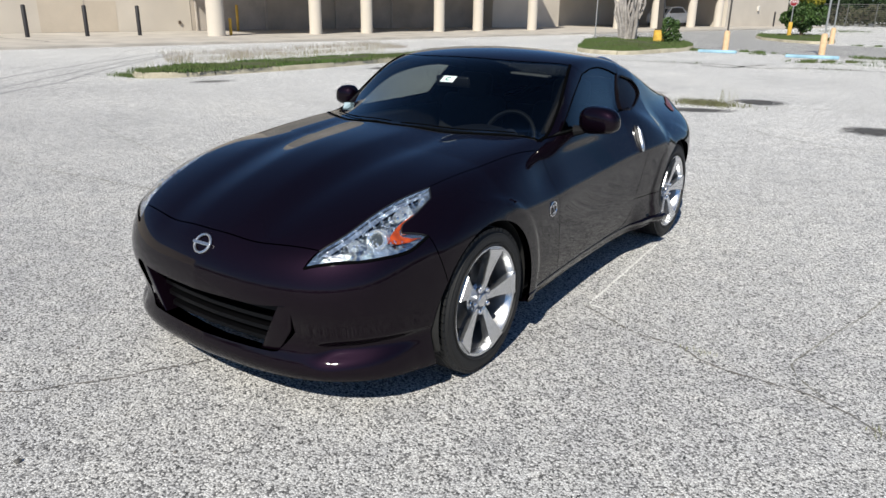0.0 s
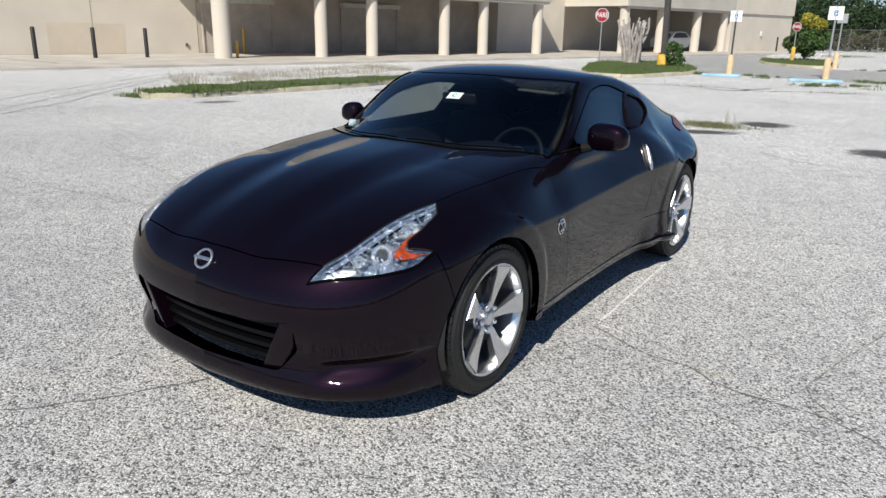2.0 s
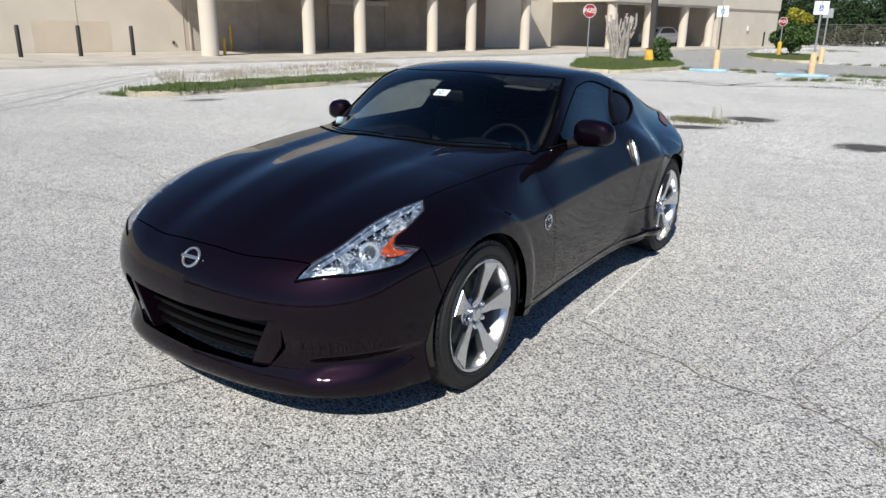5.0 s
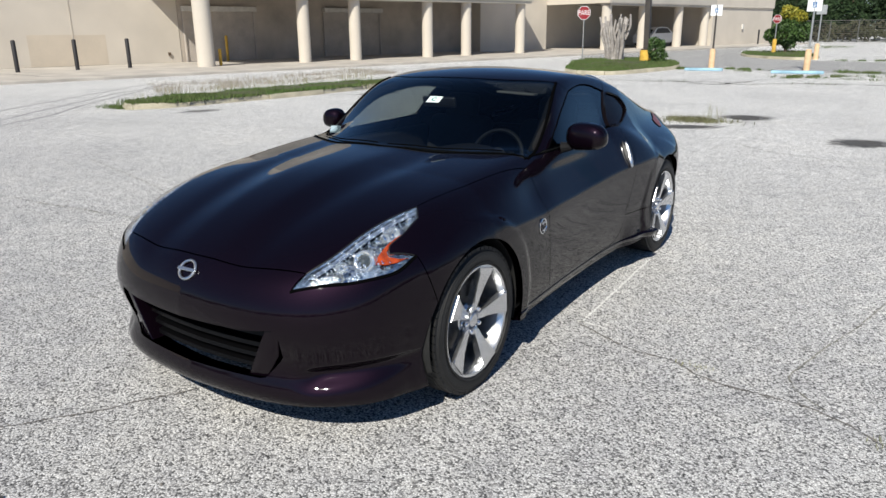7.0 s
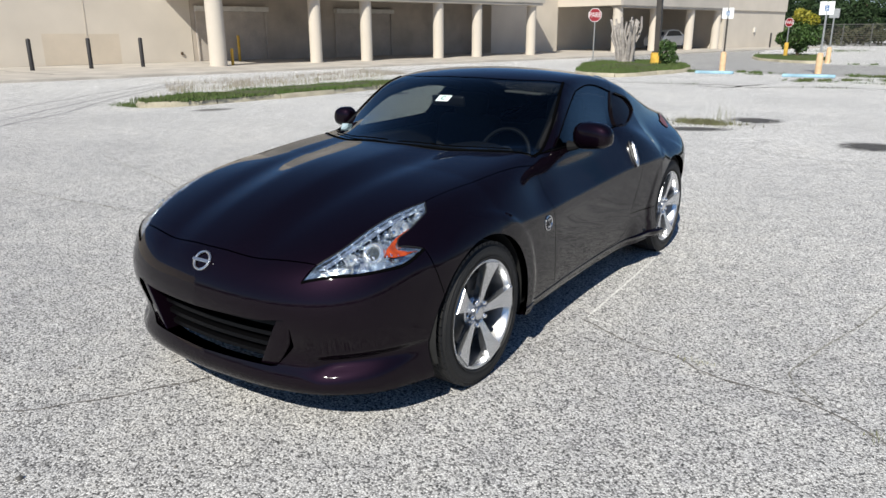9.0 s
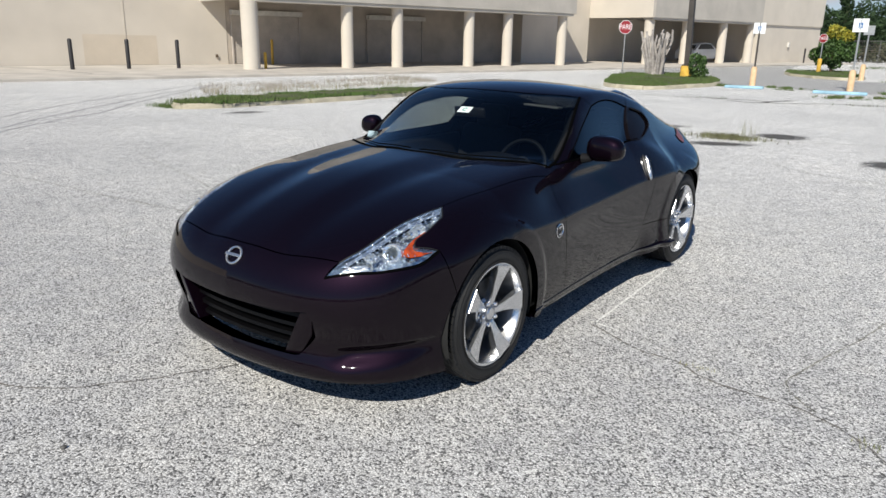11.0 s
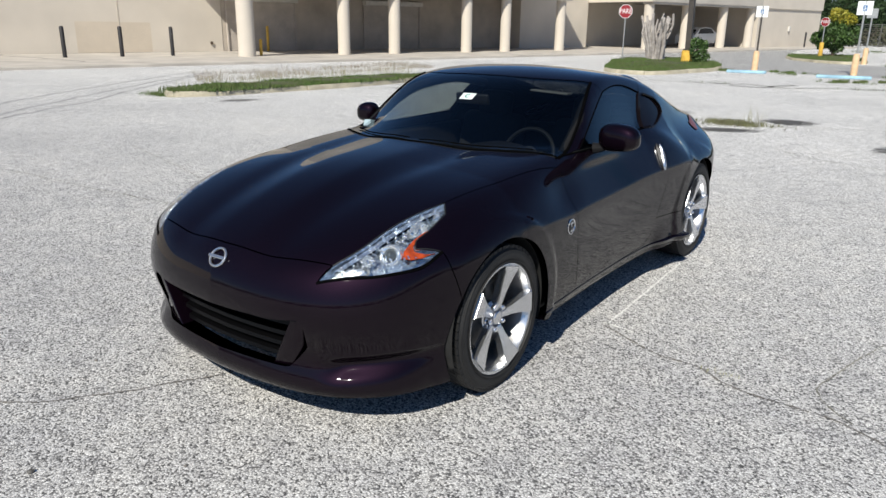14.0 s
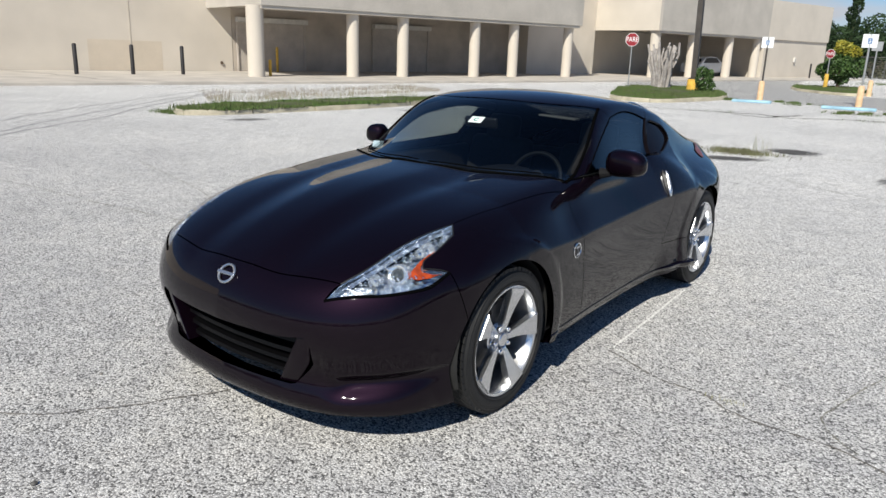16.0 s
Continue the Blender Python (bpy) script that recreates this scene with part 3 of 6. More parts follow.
cowl = top_line((0.785, 0.735), (0.6, 0.588), (0.3, 0.45), (0, 0.412), n=24)
screen_base = top_line((0, 0.43), (0.3, 0.47), (0.6, 0.61), (0.745, 0.725), n=24)
screen_side = top_line((0.745, 0.725), (0.695, 1.02), (0.60, 1.33), n=16)
screen_top = top_line((0.60, 1.33), (0.35, 1.20), (0, 1.15), n=16)
lamp_tip = top_line((0.55, -0.70), (0.525, -0.765), n=4)
lamp_low = top_line((0.525, -0.765), (0.587, -0.727), (0.644, -0.687), (0.698, -0.643), (0.783, -0.538), (0.816, -0.465), (0.83, -0.371), n=24)
lamp_notch = top_line((0.83, -0.371), (0.765, -0.458), n=6)
lamp_arm = top_line((0.765, -0.458), (0.752, -0.445), (0.75, -0.392), (0.75, -0.312), (0.742, -0.235), n=16)
lamp_end = top_line((0.742, -0.235), (0.693, -0.176), n=5)
seam = np.concatenate([lamp_notch[:1], ring(0, [150])])
seam = settle(poly(*seam, n=10))
door_front = side_line((0.74, 0.25), (0.70, 0.5), (0.667, 0.7), (0.655, 0.82), (0.66, 0.92), n=24)
door_rear = side_line((1.66, 0.27), (1.77, 0.33), (1.81, 0.43), (1.90, 0.62), (1.945, 0.82), (1.93, 0.985), n=24)
belt = side_line((0.70, 0.945), (1.0, 0.955), (1.5, 0.97), (1.93, 0.985), n=24)
glass_front = side_line((0.93, 0.967), (1.0, 1.01), (1.2, 1.13), (1.40, 1.225), n=16)
glass_top = side_line((1.40, 1.225), (1.55, 1.245), (1.75, 1.238), (1.955, 1.185), n=12)
glass_rear = side_line((1.955, 1.185), (1.845, 1.075), (1.795, 0.988), n=8)
hatch_side = top_line((0.555, 2.05), (0.49, 2.5), (0.45, 2.85), (0.52, 3.18), n=20)

# bonnet
hood = panel("hood", chain(mirrored(hood_front)[::-1], hood_front, lamp_inner, hood_edge, cowl, mirrored(cowl)[::-1], mirrored(hood_edge)[::-1], mirrored(lamp_inner)[::-1]), "top", paint, step=0.024)

# front bumper with its mouth
mouth = poly((-0.47, 0.49), (-0.35, 0.475), (0, 0.468), (0.35, 0.475), (0.47, 0.49), (0.495, 0.46), (0.487, 0.37), (0.40, 0.27), (0, 0.262), (-0.40, 0.27), (-0.487, 0.37), (-0.495, 0.46), (-0.47, 0.49), n=90)[:-1]
mouth3 = from_front(mouth[:, 0], mouth[:, 1])
arch_front = ring(0, np.linspace(150, 206, 12), r=np.linspace(0.364, 0.402, 12))
lip_line = from_flat(np.stack([np.linspace(to_flat(arch_front[-1:], "nose")[0, 0], 0, 30), np.linspace(to_flat(arch_front[-1:], "nose")[0, 1], 0.165, 30)], -1), "nose")
half = np.concatenate([hood_front, lamp_tip[1:], lamp_low[1:], seam[1:], arch_front[1:], lip_line[1:]])
bumper = panel("front_bumper", chain(half, mirrored(half)[::-1]), "nose", paint, holes=[mouth3], hole_lip=0.12, step=0.016)

# wings
fender_line = chain(ring(0, np.linspace(150, -15.1, 40)), side_line((0.352, 0.25), (0.5, 0.25), (0.74, 0.25), n=8), door_front, settle(poly(door_front[-1], hood_edge[-1], n=5)),
                    hood_edge[::-1], lamp_end[::-1], lamp_arm[::-1], lamp_notch[::-1], seam)
panel("fender", fender_line, "flank", paint, both=True, step=0.02)
panel("door", chain(door_front[::-1], side_line((0.74, 0.25), (1.2, 0.255), (1.66, 0.27), n=16), door_rear, belt[::-1], settle(poly(belt[0], door_front[-1], n=4)))[::-1], "flank", paint, both=True, step=0.013)
sill_top = side_line((0.352, 0.25), (1.2, 0.255), (1.66, 0.27), n=20)
step_line = side_line((1.81, 0.43), (1.98, 0.42), (2.192, 0.41), n=8)
panel("sill", chain(sill_top, side_line((1.66, 0.27), (1.77, 0.33), (1.80, 0.42), n=8), step_line, ring(2.55, np.linspace(170, 202, 8)), side_line((2.215, 0.205), (1.2, 0.205), (0.349, 0.215), n=24), ring(0, np.linspace(-20.5, -15.1, 3))), "flank", paint, both=True)

smoked = material("smoked_glass", (0.006, 0.0045, 0.0055), 0.05, vary=0.2, scale=20.0, Specular_IOR_Level=0.04)
# rear quarter, with the small window
quarter_window = side_line((1.818, 0.985), (1.872, 1.08), (1.975, 1.172), (2.10, 1.158), (2.225, 1.115), (2.265, 1.068), (2.17, 1.012), (1.96, 0.978), (1.818, 0.985), n=40)[:-1]
bumper_seam = settle(poly(ring(2.55, [25])[0], (0.86, 3.0, 0.62), (0.72, 3.16, 0.80), hatch_side[-1], n=24))
quarter_line = chain(step_line[::-1], door_rear[8:], glass_rear[::-1], settle(poly(glass_rear[0], hatch_side[0], n=12)), hatch_side, bumper_seam[::-1], ring(2.55, np.linspace(25, 170, 40)))
panel("rear_quarter", quarter_line, "flank", paint, holes=[quarter_window], both=True)
panel("quarter_window", quarter_window, "side", smoked, lip=0, lift=-0.008, both=True)

# roof, pillars, glass
rl = np.concatenate([screen_top[::-1], settle(poly(screen_top[0], glass_top[0], n=6))[1:], glass_top[1:], settle(poly(glass_rear[0], hatch_side[0], n=12))[1:], top_line((0.555, 2.05), (0, 2.07), n=12)[1:]])
panel("roof", chain(rl, mirrored(rl)[::-1]), "top", paint)
panel("pillar", chain(screen_side, settle(poly(screen_top[0], glass_top[0], n=6)), glass_front[::-1], settle(poly(glass_front[0], belt[0], hood_edge[-1], n=8)), settle(poly(hood_edge[-1], screen_side[0], n=4))), "flank", paint, both=True)
ws = np.concatenate([screen_base, screen_side[1:], screen_top[1:]])
panel("windscreen", chain(ws, mirrored(ws)[::-1]), "top", screen_glass, lip=0, lift=-0.003)
panel("door_window", chain(glass_front, glass_top, glass_rear, settle(poly(glass_rear[-1], belt[-1], n=3)), belt[::-1], settle(poly(belt[0], glass_front[0], n=4))), "side", tinted_glass, lip=0, lift=-0.003, both=True)
hatch_glass_end = top_line((0.45, 2.85), (0, 2.92), n=12)
hs = np.concatenate([top_line((0, 2.07), (0.555, 2.05), n=12), hatch_side[1:14], settle(poly(hatch_side[13], hatch_glass_end[0], n=3))[1:], hatch_glass_end[1:]])
panel("rear_window", chain(hs, mirrored(hs)[::-1]), "top", dark_glass, lip=0, lift=-0.003)
hp = np.concatenate([hatch_glass_end[::-1], hatch_side[15:], top_line((0.52, 3.18), (0.3, 3.27), (0, 3.29), n=10)[1:]])
panel("hatch", chain(hp, mirrored(hp)[::-1]), "top", paint)
rb = np.concatenate([top_line((0, 3.29), (0.3, 3.27), (0.52, 3.18), n=10), bumper_seam[::-1][1:], ring(2.55, np.linspace(25, -26, 16))[1:],
                     from_flat(np.stack([np.linspace(to_flat(ring(2.55, [-26]), "tail")[0, 0], 0, 24), np.linspace(0.18, 0.22, 24)], -1), "tail")[1:]])
panel("rear_bumper", chain(rb, mirrored(rb)[::-1]), "tail", paint)


# ---- wheels ----
def wheel(at, side):
    """A five-spoke alloy wheel with its tyre, brake and nuts; its outer face looks along +x (side 1) or -x (side -1)."""
    w = new("wheel")
    w.parent = car
    w.matrix_world = Matrix.Translation(at) @ (pose(0, 0, 0, 0, 90, 0) if side > 0 else pose(0, 0, 0, 0, -90, 0))
    # local: z is outwards, the axle is z, tyre 0.24 wide and 0.335 in radius
    bm = bmesh.new()
    prof = [(0.243, -0.105), (0.262, -0.118), (0.295, -0.122), (0.318, -0.112), (0.331, -0.085), (0.335, -0.05), (0.335, 0.05), (0.331, 0.085), (0.318, 0.108), (0.297, 0.118), (0.276, 0.116), (0.262, 0.110), (0.254, 0.100), (0.243, 0.095)]
    lathe(bm, prof, n=72)
    for r in (0.268, 0.300, 0.312):
        bm2 = bmesh.new()
        lathe(bm2, [(r - 0.003, 0.110), (r - 0.002, 0.1205 - 0.35 * max(0, r - 0.29)), (r + 0.002, 0.1205 - 0.35 * max(0, r - 0.29)), (r + 0.003, 0.105)], n=72)
        part("sidewall_rib", bm2, rubber, w, smooth=True)
    tyre = part("tyre", bm, rubber, w, "black road tyre with fine tread", smooth=True, sharp=60)
    # tread blocks in rings with grooves between
    for z in (-0.088, -0.046, 0.0, 0.046, 0.088):
        bm = bmesh.new()
        half, crown = (0.019 if abs(z) < 0.06 else 0.015), 0.339 - 0.055 * max(0, abs(z) - 0.05)
        for k in range(58):
            a0, skew = 2 * math.pi * (k + 0.07) / 58, 0.35 * (z > 0) - 0.35 * (z < 0)
            ring_ = []
            for u in (0.0, 1.0):
                for zz in (-half, half):
                    ang = a0 + 2 * math.pi / 58 * (0.86 * u + skew * zz / half * 0.5)
                    ring_.append([bm.verts.new((r * math.cos(ang), r * math.sin(ang), z + zz * w)) for r, w in ((0.330 - 0.03 * (abs(z) > 0.06), 1.05), (crown, 0.94))])
            p00, p01, p10, p11 = ring_
            for quad in ((p00[1], p10[1], p11[1], p01[1]), (p00[0], p10[0], p10[1], p00[1]), (p01[1], p11[1], p11[0], p01[0]), (p00[0], p00[1], p01[1], p01[0]), (p10[1], p10[0], p11[0], p11[1])):
                bm.faces.new(quad)
        part("tread_ring", bm, rubber, w)
    bm = bmesh.new()
    lathe(bm, [(0.254, 0.099), (0.2595, 0.108), (0.255, 0.112), (0.244, 0.109), (0.238, 0.098), (0.233, 0.08)], n=72)
    part("rim", bm, alloy, w, "bright silver alloy rim", smooth=True)
    # barrel behind the spokes, its shade painted in by the darker alloy
    bm = bmesh.new()
    lathe(bm, [(0.233, 0.08), (0.230, 0.07), (0.220, 0.02), (0.218, -0.07), (0.239, -0.10), (0.254, -0.106)], n=72)
    part("rim_barrel", bm, shaded_alloy, w, "grey inner barrel, shade put into its colour", smooth=True)
    spoke_out = [(0.040, -0.017), (0.07, -0.0175), (0.10, -0.021), (0.14, -0.029), (0.18, -0.039), (0.208, -0.0475), (0.226, -0.056)]
    spoke_out = [(x * 1.075, y * 1.05) for x, y in spoke_out]
    outline = spoke_out + [(x, -y) for x, y in spoke_out[::-1]]
    for k in range(5):
        bm = bmesh.new()
        prism(bm, outline, 0.036, bevel=0.008)
        for v in bm.verts:
            r = v.co.x
            v.co.z += 0.048 + 0.036 * (r / 0.225) ** 1.8
        part("spoke", bm, alloy, w, smooth=True).matrix_local = pose(0, 0, 0, 0, 0, 72 * k + 22)
        bm = bmesh.new()
        a = radians(72 * k + 22 + 36)
        lathe(bm, [(0.0, 0.094), (0.008, 0.093), (0.0125, 0.087), (0.013, 0.07), (0.017, 0.066)], Matrix.Translation((0.057 * math.cos(a), 0.057 * math.sin(a), 0)), n=12)
        part("wheel_nut", bm, chrome, w, smooth=True)
    bm = bmesh.new()
    lathe(bm, [(0, 0.092), (0.026, 0.091), (0.031, 0.086), (0.033, 0.07), (0.036, 0.060), (0.066, 0.056), (0.072, 0.050), (0.072, 0.02)], n=40)
    part("hub", bm, alloy, w, smooth=True)
    bm = bmesh.new()
    lathe(bm, [(0.06, 0.03), (0.155, 0.03), (0.16, 0.026), (0.16, 0.002), (0.155, -0.002), (0.06, -0.002)], n=48)
    part("brake_disc", bm, dark_metal, w, "grey steel brake disc", smooth=True)
    bm = bmesh.new()
    lathe(bm, [(0.10, 0.045), (0.165, 0.05), (0.178, 0.04), (0.178, -0.03), (0.10, -0.03)], pose(0, 0, 0, 0, 0, 150 if side > 0 else -20), n=12, full=50)
    part("brake_caliper", bm, dark_metal, w, smooth=True)
    bm = bmesh.new()
    lathe(bm, [(0.0, -0.03), (0.218, -0.06)], n=32)
    part("backing_plate", bm, liner, w)
    return w


for sx in (1, -1):
    wheel((sx * 0.778, 0, 0.335), sx)
    wheel((sx * 0.79, 2.55, 0.335), sx)
for cy in (0, 2.55):
    for sx in (1, -1):
        bm = bmesh.new()
        lathe(bm, [(0.0, -0.32), (0.376, -0.32), (0.376, 0.06), (0.368, 0.08)], pose(sx * 0.80, cy, 0.345, 0, 90 * sx, 0) @ pose(0, 0, 0, 0, 0, 71 if sx > 0 else -109), n=36, full=218)
        part("arch_liner", bm, liner, car, smooth=True)

# floor pan, engine bay and cabin tub
bm = bmesh.new()
for lo, hi in (((-0.42, -0.62, 0.17), (0.42, 3.1, 0.24)), ((-0.8, 0.42, 0.19), (0.8, 2.12, 0.25)), ((-0.44, -0.55, 0.24), (0.44, 0.36, 0.66)), ((-0.70, 0.40, 0.25), (0.70, 0.52, 0.80)), ((-0.45, 2.15, 0.24), (0.45, 3.1, 0.62))):
    box(bm, lo, hi, 0.02)
part("floor_pan", bm, liner, car)
for sx in (1, -1):
    bm = bmesh.new()
    box(bm, (min(sx * 0.68, sx * 0.74), 0.66, 0.25), (max(sx * 0.68, sx * 0.74), 1.88, 0.91), 0.025)
    part("door_trim", bm, cloth, car)
bm = bmesh.new()
box(bm, (-0.72, 2.05, 0.5), (0.72, 2.14, 0.92), 0.03)
box(bm, (-0.60, 2.1, 0.62), (0.60, 3.0, 0.80), 0.03)
part("luggage_shelf", bm, cloth, car)

# dashboard
dash_vinyl = material("dash_vinyl", (0.009, 0.009, 0.010), 0.8, vary=0.3, scale=40.0, grain=0.3, grain_scale=500, Specular_IOR_Level=0.2)
bm = bmesh.new()
dash = [(0.47, 0.80), (0.52, 0.905), (0.68, 0.935), (0.86, 0.925), (0.96, 0.885), (0.99, 0.80), (0.93, 0.66), (0.80, 0.52), (0.5, 0.5)]
rows_ = []
for x in np.linspace(-0.74, 0.74, 25):
    hump = 0.05 * math.exp(-((x - 0.36) / 0.17) ** 4)
    swell = 0.025 * (abs(x) / 0.74) ** 2
    rows_.append([bm.verts.new((x, y + 0.10 * (abs(x) / 0.74) ** 2 * (y < 0.6), z - swell + hump * (0.6 < y < 0.97))) for y, z in dash])
for a, b in zip(rows_, rows_[1:]):
    for i in range(len(dash) - 1):
        bm.faces.new((a[i], b[i], b[i + 1], a[i + 1]))
part("dashboard", bm, dash_vinyl, car, "matt charcoal dashboard", smooth=True)

# steering wheel
sw = new("steering_wheel")
sw.parent = car
sw.matrix_world = Matrix.Translation((0.36, 1.07, 0.862)) @ pose(0, 0, 0, 66, 0, 0)
bm = bmesh.new()
rr = []
for i in range(48):
    a = 2 * math.pi * i / 48
    rr.append([bm.verts.new(((0.165 + 0.013 * math.cos(t)) * math.cos(a), (0.165 + 0.013 * math.cos(t)) * math.sin(a), 0.013 * math.sin(t))) for t in np.linspace(0, 2 * math.pi, 11)[:-1]])
for i in range(48):
    for j in range(10):
        bm.faces.new((rr[i][j], rr[(i + 1) % 48][j], rr[(i + 1) % 48][(j + 1) % 10], rr[i][(j + 1) % 10]))
leather = material("grey_leather", (0.005, 0.005, 0.0055), 0.4, vary=0.2, scale=50.0, bump=0.0005, bump_scale=500)
part("wheel_rim", bm, leather, sw, "dark grey leather steering wheel rim", smooth=True)
bm = bmesh.new()
lathe(bm, [(0.0, 0.02), (0.05, 0.018), (0.062, 0.0), (0.055, -0.04)], n=24)
part("airbag_pad", bm, cloth, sw, smooth=True)
for a in (0, 180, 270):
    bm = bmesh.new()
    box(bm, (0.05, -0.018, -0.015), (0.163, 0.018, 0.004), 0.005)
    part("wheel_spoke", bm, leather, sw).matrix_local = pose(0, 0, 0, 0, 0, a)

# seats
def seat(x):
    s = new("seat")
    s.parent = car
    s.matrix_world = pose(x, 1.42, 0.28)
    bm = bmesh.new()
    box(bm, (-0.25, -0.25, 0), (0.25, 0.25, 0.20), 0.06, seg=4)
    part("cushion", bm, cloth, s, smooth=True)
    bm = bmesh.new()
    box(bm, (-0.25, -0.07, 0), (0.25, 0.07, 0.60), 0.06, pose(0, 0.26, 0.14, -18, 0, 0), seg=4)
    part("backrest", bm, cloth, s, smooth=True)
    bm = bmesh.new()
    box(bm, (-0.13, -0.05, 0), (0.13, 0.05, 0.19), 0.045, pose(0, 0.42, 0.68, -14, 0, 0), seg=4)
    part("headrest", bm, cloth, s, smooth=True)


seat(0.37)
seat(-0.37)
bm = bmesh.new()
box(bm, (-0.115, -0.012, -0.032), (0.115, 0.012, 0.032), 0.011, pose(0, 1.02, 1.17, 12, 0, 0), seg=3)
part("rear_view_mirror", bm, black_plastic, car, smooth=True)
pale_cloth = material("pale_visor_cloth", (0.12, 0.115, 0.11), 0.8, vary=0.15, scale=30.0)
bm = bmesh.new()
box(bm, (-0.11, -0.06, -0.006), (0.11, 0.07, 0.006), 0.0055, pose(0.41, 1.22, 1.22, -4, 4, 16), seg=3)
part("sun_visor", bm, pale_cloth, car, "pale fabric sun visor folded up", smooth=True)

# padded roof rails over the doors
for sx in (1, -1):
    bm = bmesh.new()
    tube(bm, [(sx * x, y, z) for x, y, z in bend((0.705, 0.84, 0.94), (0.675, 1.05, 1.08), (0.635, 1.22, 1.175), (0.60, 1.40, 1.215), (0.59, 1.70, 1.225), (0.565, 2.0, 1.18), n=24)], 0.03, 10)
    part("roof_rail_trim", bm, dash_vinyl, car, smooth=True)

# ---- headlamps ----
chrome_dim = material("lamp_reflector", (0.90, 0.93, 0.97), 0.13, metal=0.8, vary=0.15, scale=50.0, bump=0.006, bump_scale=45)
lamp_dark = material("lamp_housing", (0.62, 0.70, 0.81), 0.16, metal=0.8, vary=0.5, scale=42.0, bump=0.006, bump_scale=40)


def on_body(x, y, deep=0.0):
    p = from_top(np.array([x]), np.array([y]))
    n = slope(p)
    n /= np.linalg.norm(n)
    return Vector(p[0] - n[0] * deep), Vector(n[0])


lamp_line = chain(lamp_inner, lamp_end[::-1], lamp_arm[::-1], lamp_notch[::-1], lamp_low[::-1], lamp_tip[::-1])


def both_sides(ob):
    """The same part on the car's other flank."""
    me = ob.data.copy()
    me.transform(ob.matrix_local)
    me.transform(Matrix.Diagonal((-1, 1, 1, 1)))
    me.flip_normals()
    o = new(ob.name.split(".")[0], me)
    o.parent = ob.parent
    if "label" in ob:
        o["label"] = ob["label"]
    return o


lens = panel("headlamp_lens", lamp_line, "top", lens_glass, lip=0, lift=0.0, both=True, step=0.02, gap=0.003)
panel("headlamp_housing", lamp_line, "top", lamp_dark, lip=-0.052, lift=-0.055, both=True, step=0.02, gap=0.004)


def lamp_part(name, bm, mat, x, y, deep, turn=0, label="", tip=None):
    """A piece inside the headlamp, facing forwards and a little out and up."""
    p, n = on_body(x, y, deep)
    face = Vector(tip or (0.25, -0.85, 0.42)).normalized()
    m = Matrix.Translation(p) @ face.to_track_quat("Z", "Y").to_matrix().to_4x4() @ pose(0, 0, 0, 0, 0, turn)
    bmesh.ops.transform(bm, matrix=m, verts=bm.verts)
    ob = part(name, bm, mat, car, label, smooth=True)
    both_sides(ob)


bm = bmesh.new()
lathe(bm, [(0.022, 0.002), (0.028, 0.012), (0.038, 0.016), (0.044, 0.012), (0.049, -0.004), (0.052, -0.03)], n=36)
lamp_part("projector_ring", bm, chrome_dim, 0.703, -0.535, 0.03, label="chrome projector ring")
bm = bmesh.new()
lathe(bm, [(0.0, 0.024), (0.012, 0.022), (0.021, 0.015), (0.029, 0.005), (0.031, -0.004)], n=32)
ball = material("projector_glass", (0.10, 0.11, 0.11), 0.06, metal=0.3, vary=0.3, scale=40.0, coat=1.0)
lamp_part("projector_lens", bm, ball, 0.703, -0.535, 0.03)
# faceted reflector bowl near the long end, and one ahead of the projector
for x, y, r in ((0.712, -0.365, 0.034), (0.700, -0.40, 0.022), (0.715, -0.255, 0.015), (0.648, -0.61, 0.026), (0.668, -0.645, 0.02), (0.785, -0.488, 0.014)):
    bm = bmesh.new()
    lathe(bm, [(0.008, -0.028), (r * 0.4, -0.022), (r * 0.75, -0.006), (r, 0.012), (r * 1.06, 0.010)], n=9)
    for f in bm.faces:
        f.smooth = False
    p, n = on_body(x, y, 0.03)
    m = Matrix.Translation(p) @ Vector((0.3, -0.75, 0.6)).to_track_quat("Z", "Y").to_matrix().to_4x4()
    bmesh.ops.transform(bm, matrix=m, verts=bm.verts)
    both_sides(part("reflector_bowl", bm, chrome_dim, car))
    bm = bmesh.new()
    lathe(bm, [(0, 0.012), (0.006, 0.009), (0.008, 0), (0.008, -0.03)], m, n=12)
    both_sides(part("bulb", bm, chrome, car, smooth=True))
# amber strip that follows the notch
amber_flat = poly((0.745, -0.318), (0.735, -0.378), (0.729, -0.432), (0.732, -0.488), (0.744, -0.528), (0.778, -0.497), (0.803, -0.452), (0.820, -0.395), (0.796, -0.434), (0.766, -0.463), (0.749, -0.452), (0.745, -0.404), (0.745, -0.318), n=70)[:-1]
amber_line = from_top(amber_flat[:, 0], amber_flat[:, 1])
panel("turn_reflector", amber_line, "top", amber, lip=0.01, lift=-0.016, both=True, step=0.014, label="amber turn signal reflector")
bead_chrome = material("satin_bead", (0.9, 0.92, 0.95), 0.22, metal=1.0, vary=0.03, scale=40.0)
# row of small bright beads along the upper edge
for k, (x, y) in enumerate(bend((0.58, -0.688), (0.611, -0.566), (0.638, -0.44), (0.664, -0.324), (0.689, -0.237), n=8)):
    bm = bmesh.new()
    lathe(bm, [(0, 0.0075), (0.003, 0.007), (0.0055, 0.005), (0.007, 0.002), (0.0075, -0.002), (0.0075, -0.014)], n=16)
    lamp_part("lamp_bead", bm, bead_chrome, x, y, 0.012, tip=(0.1, -0.5, 0.8))
# many small cut facets that sparkle behind the lens
rng = np.random.default_rng(12)
flat_lamp = to_flat(lamp_line, "top")
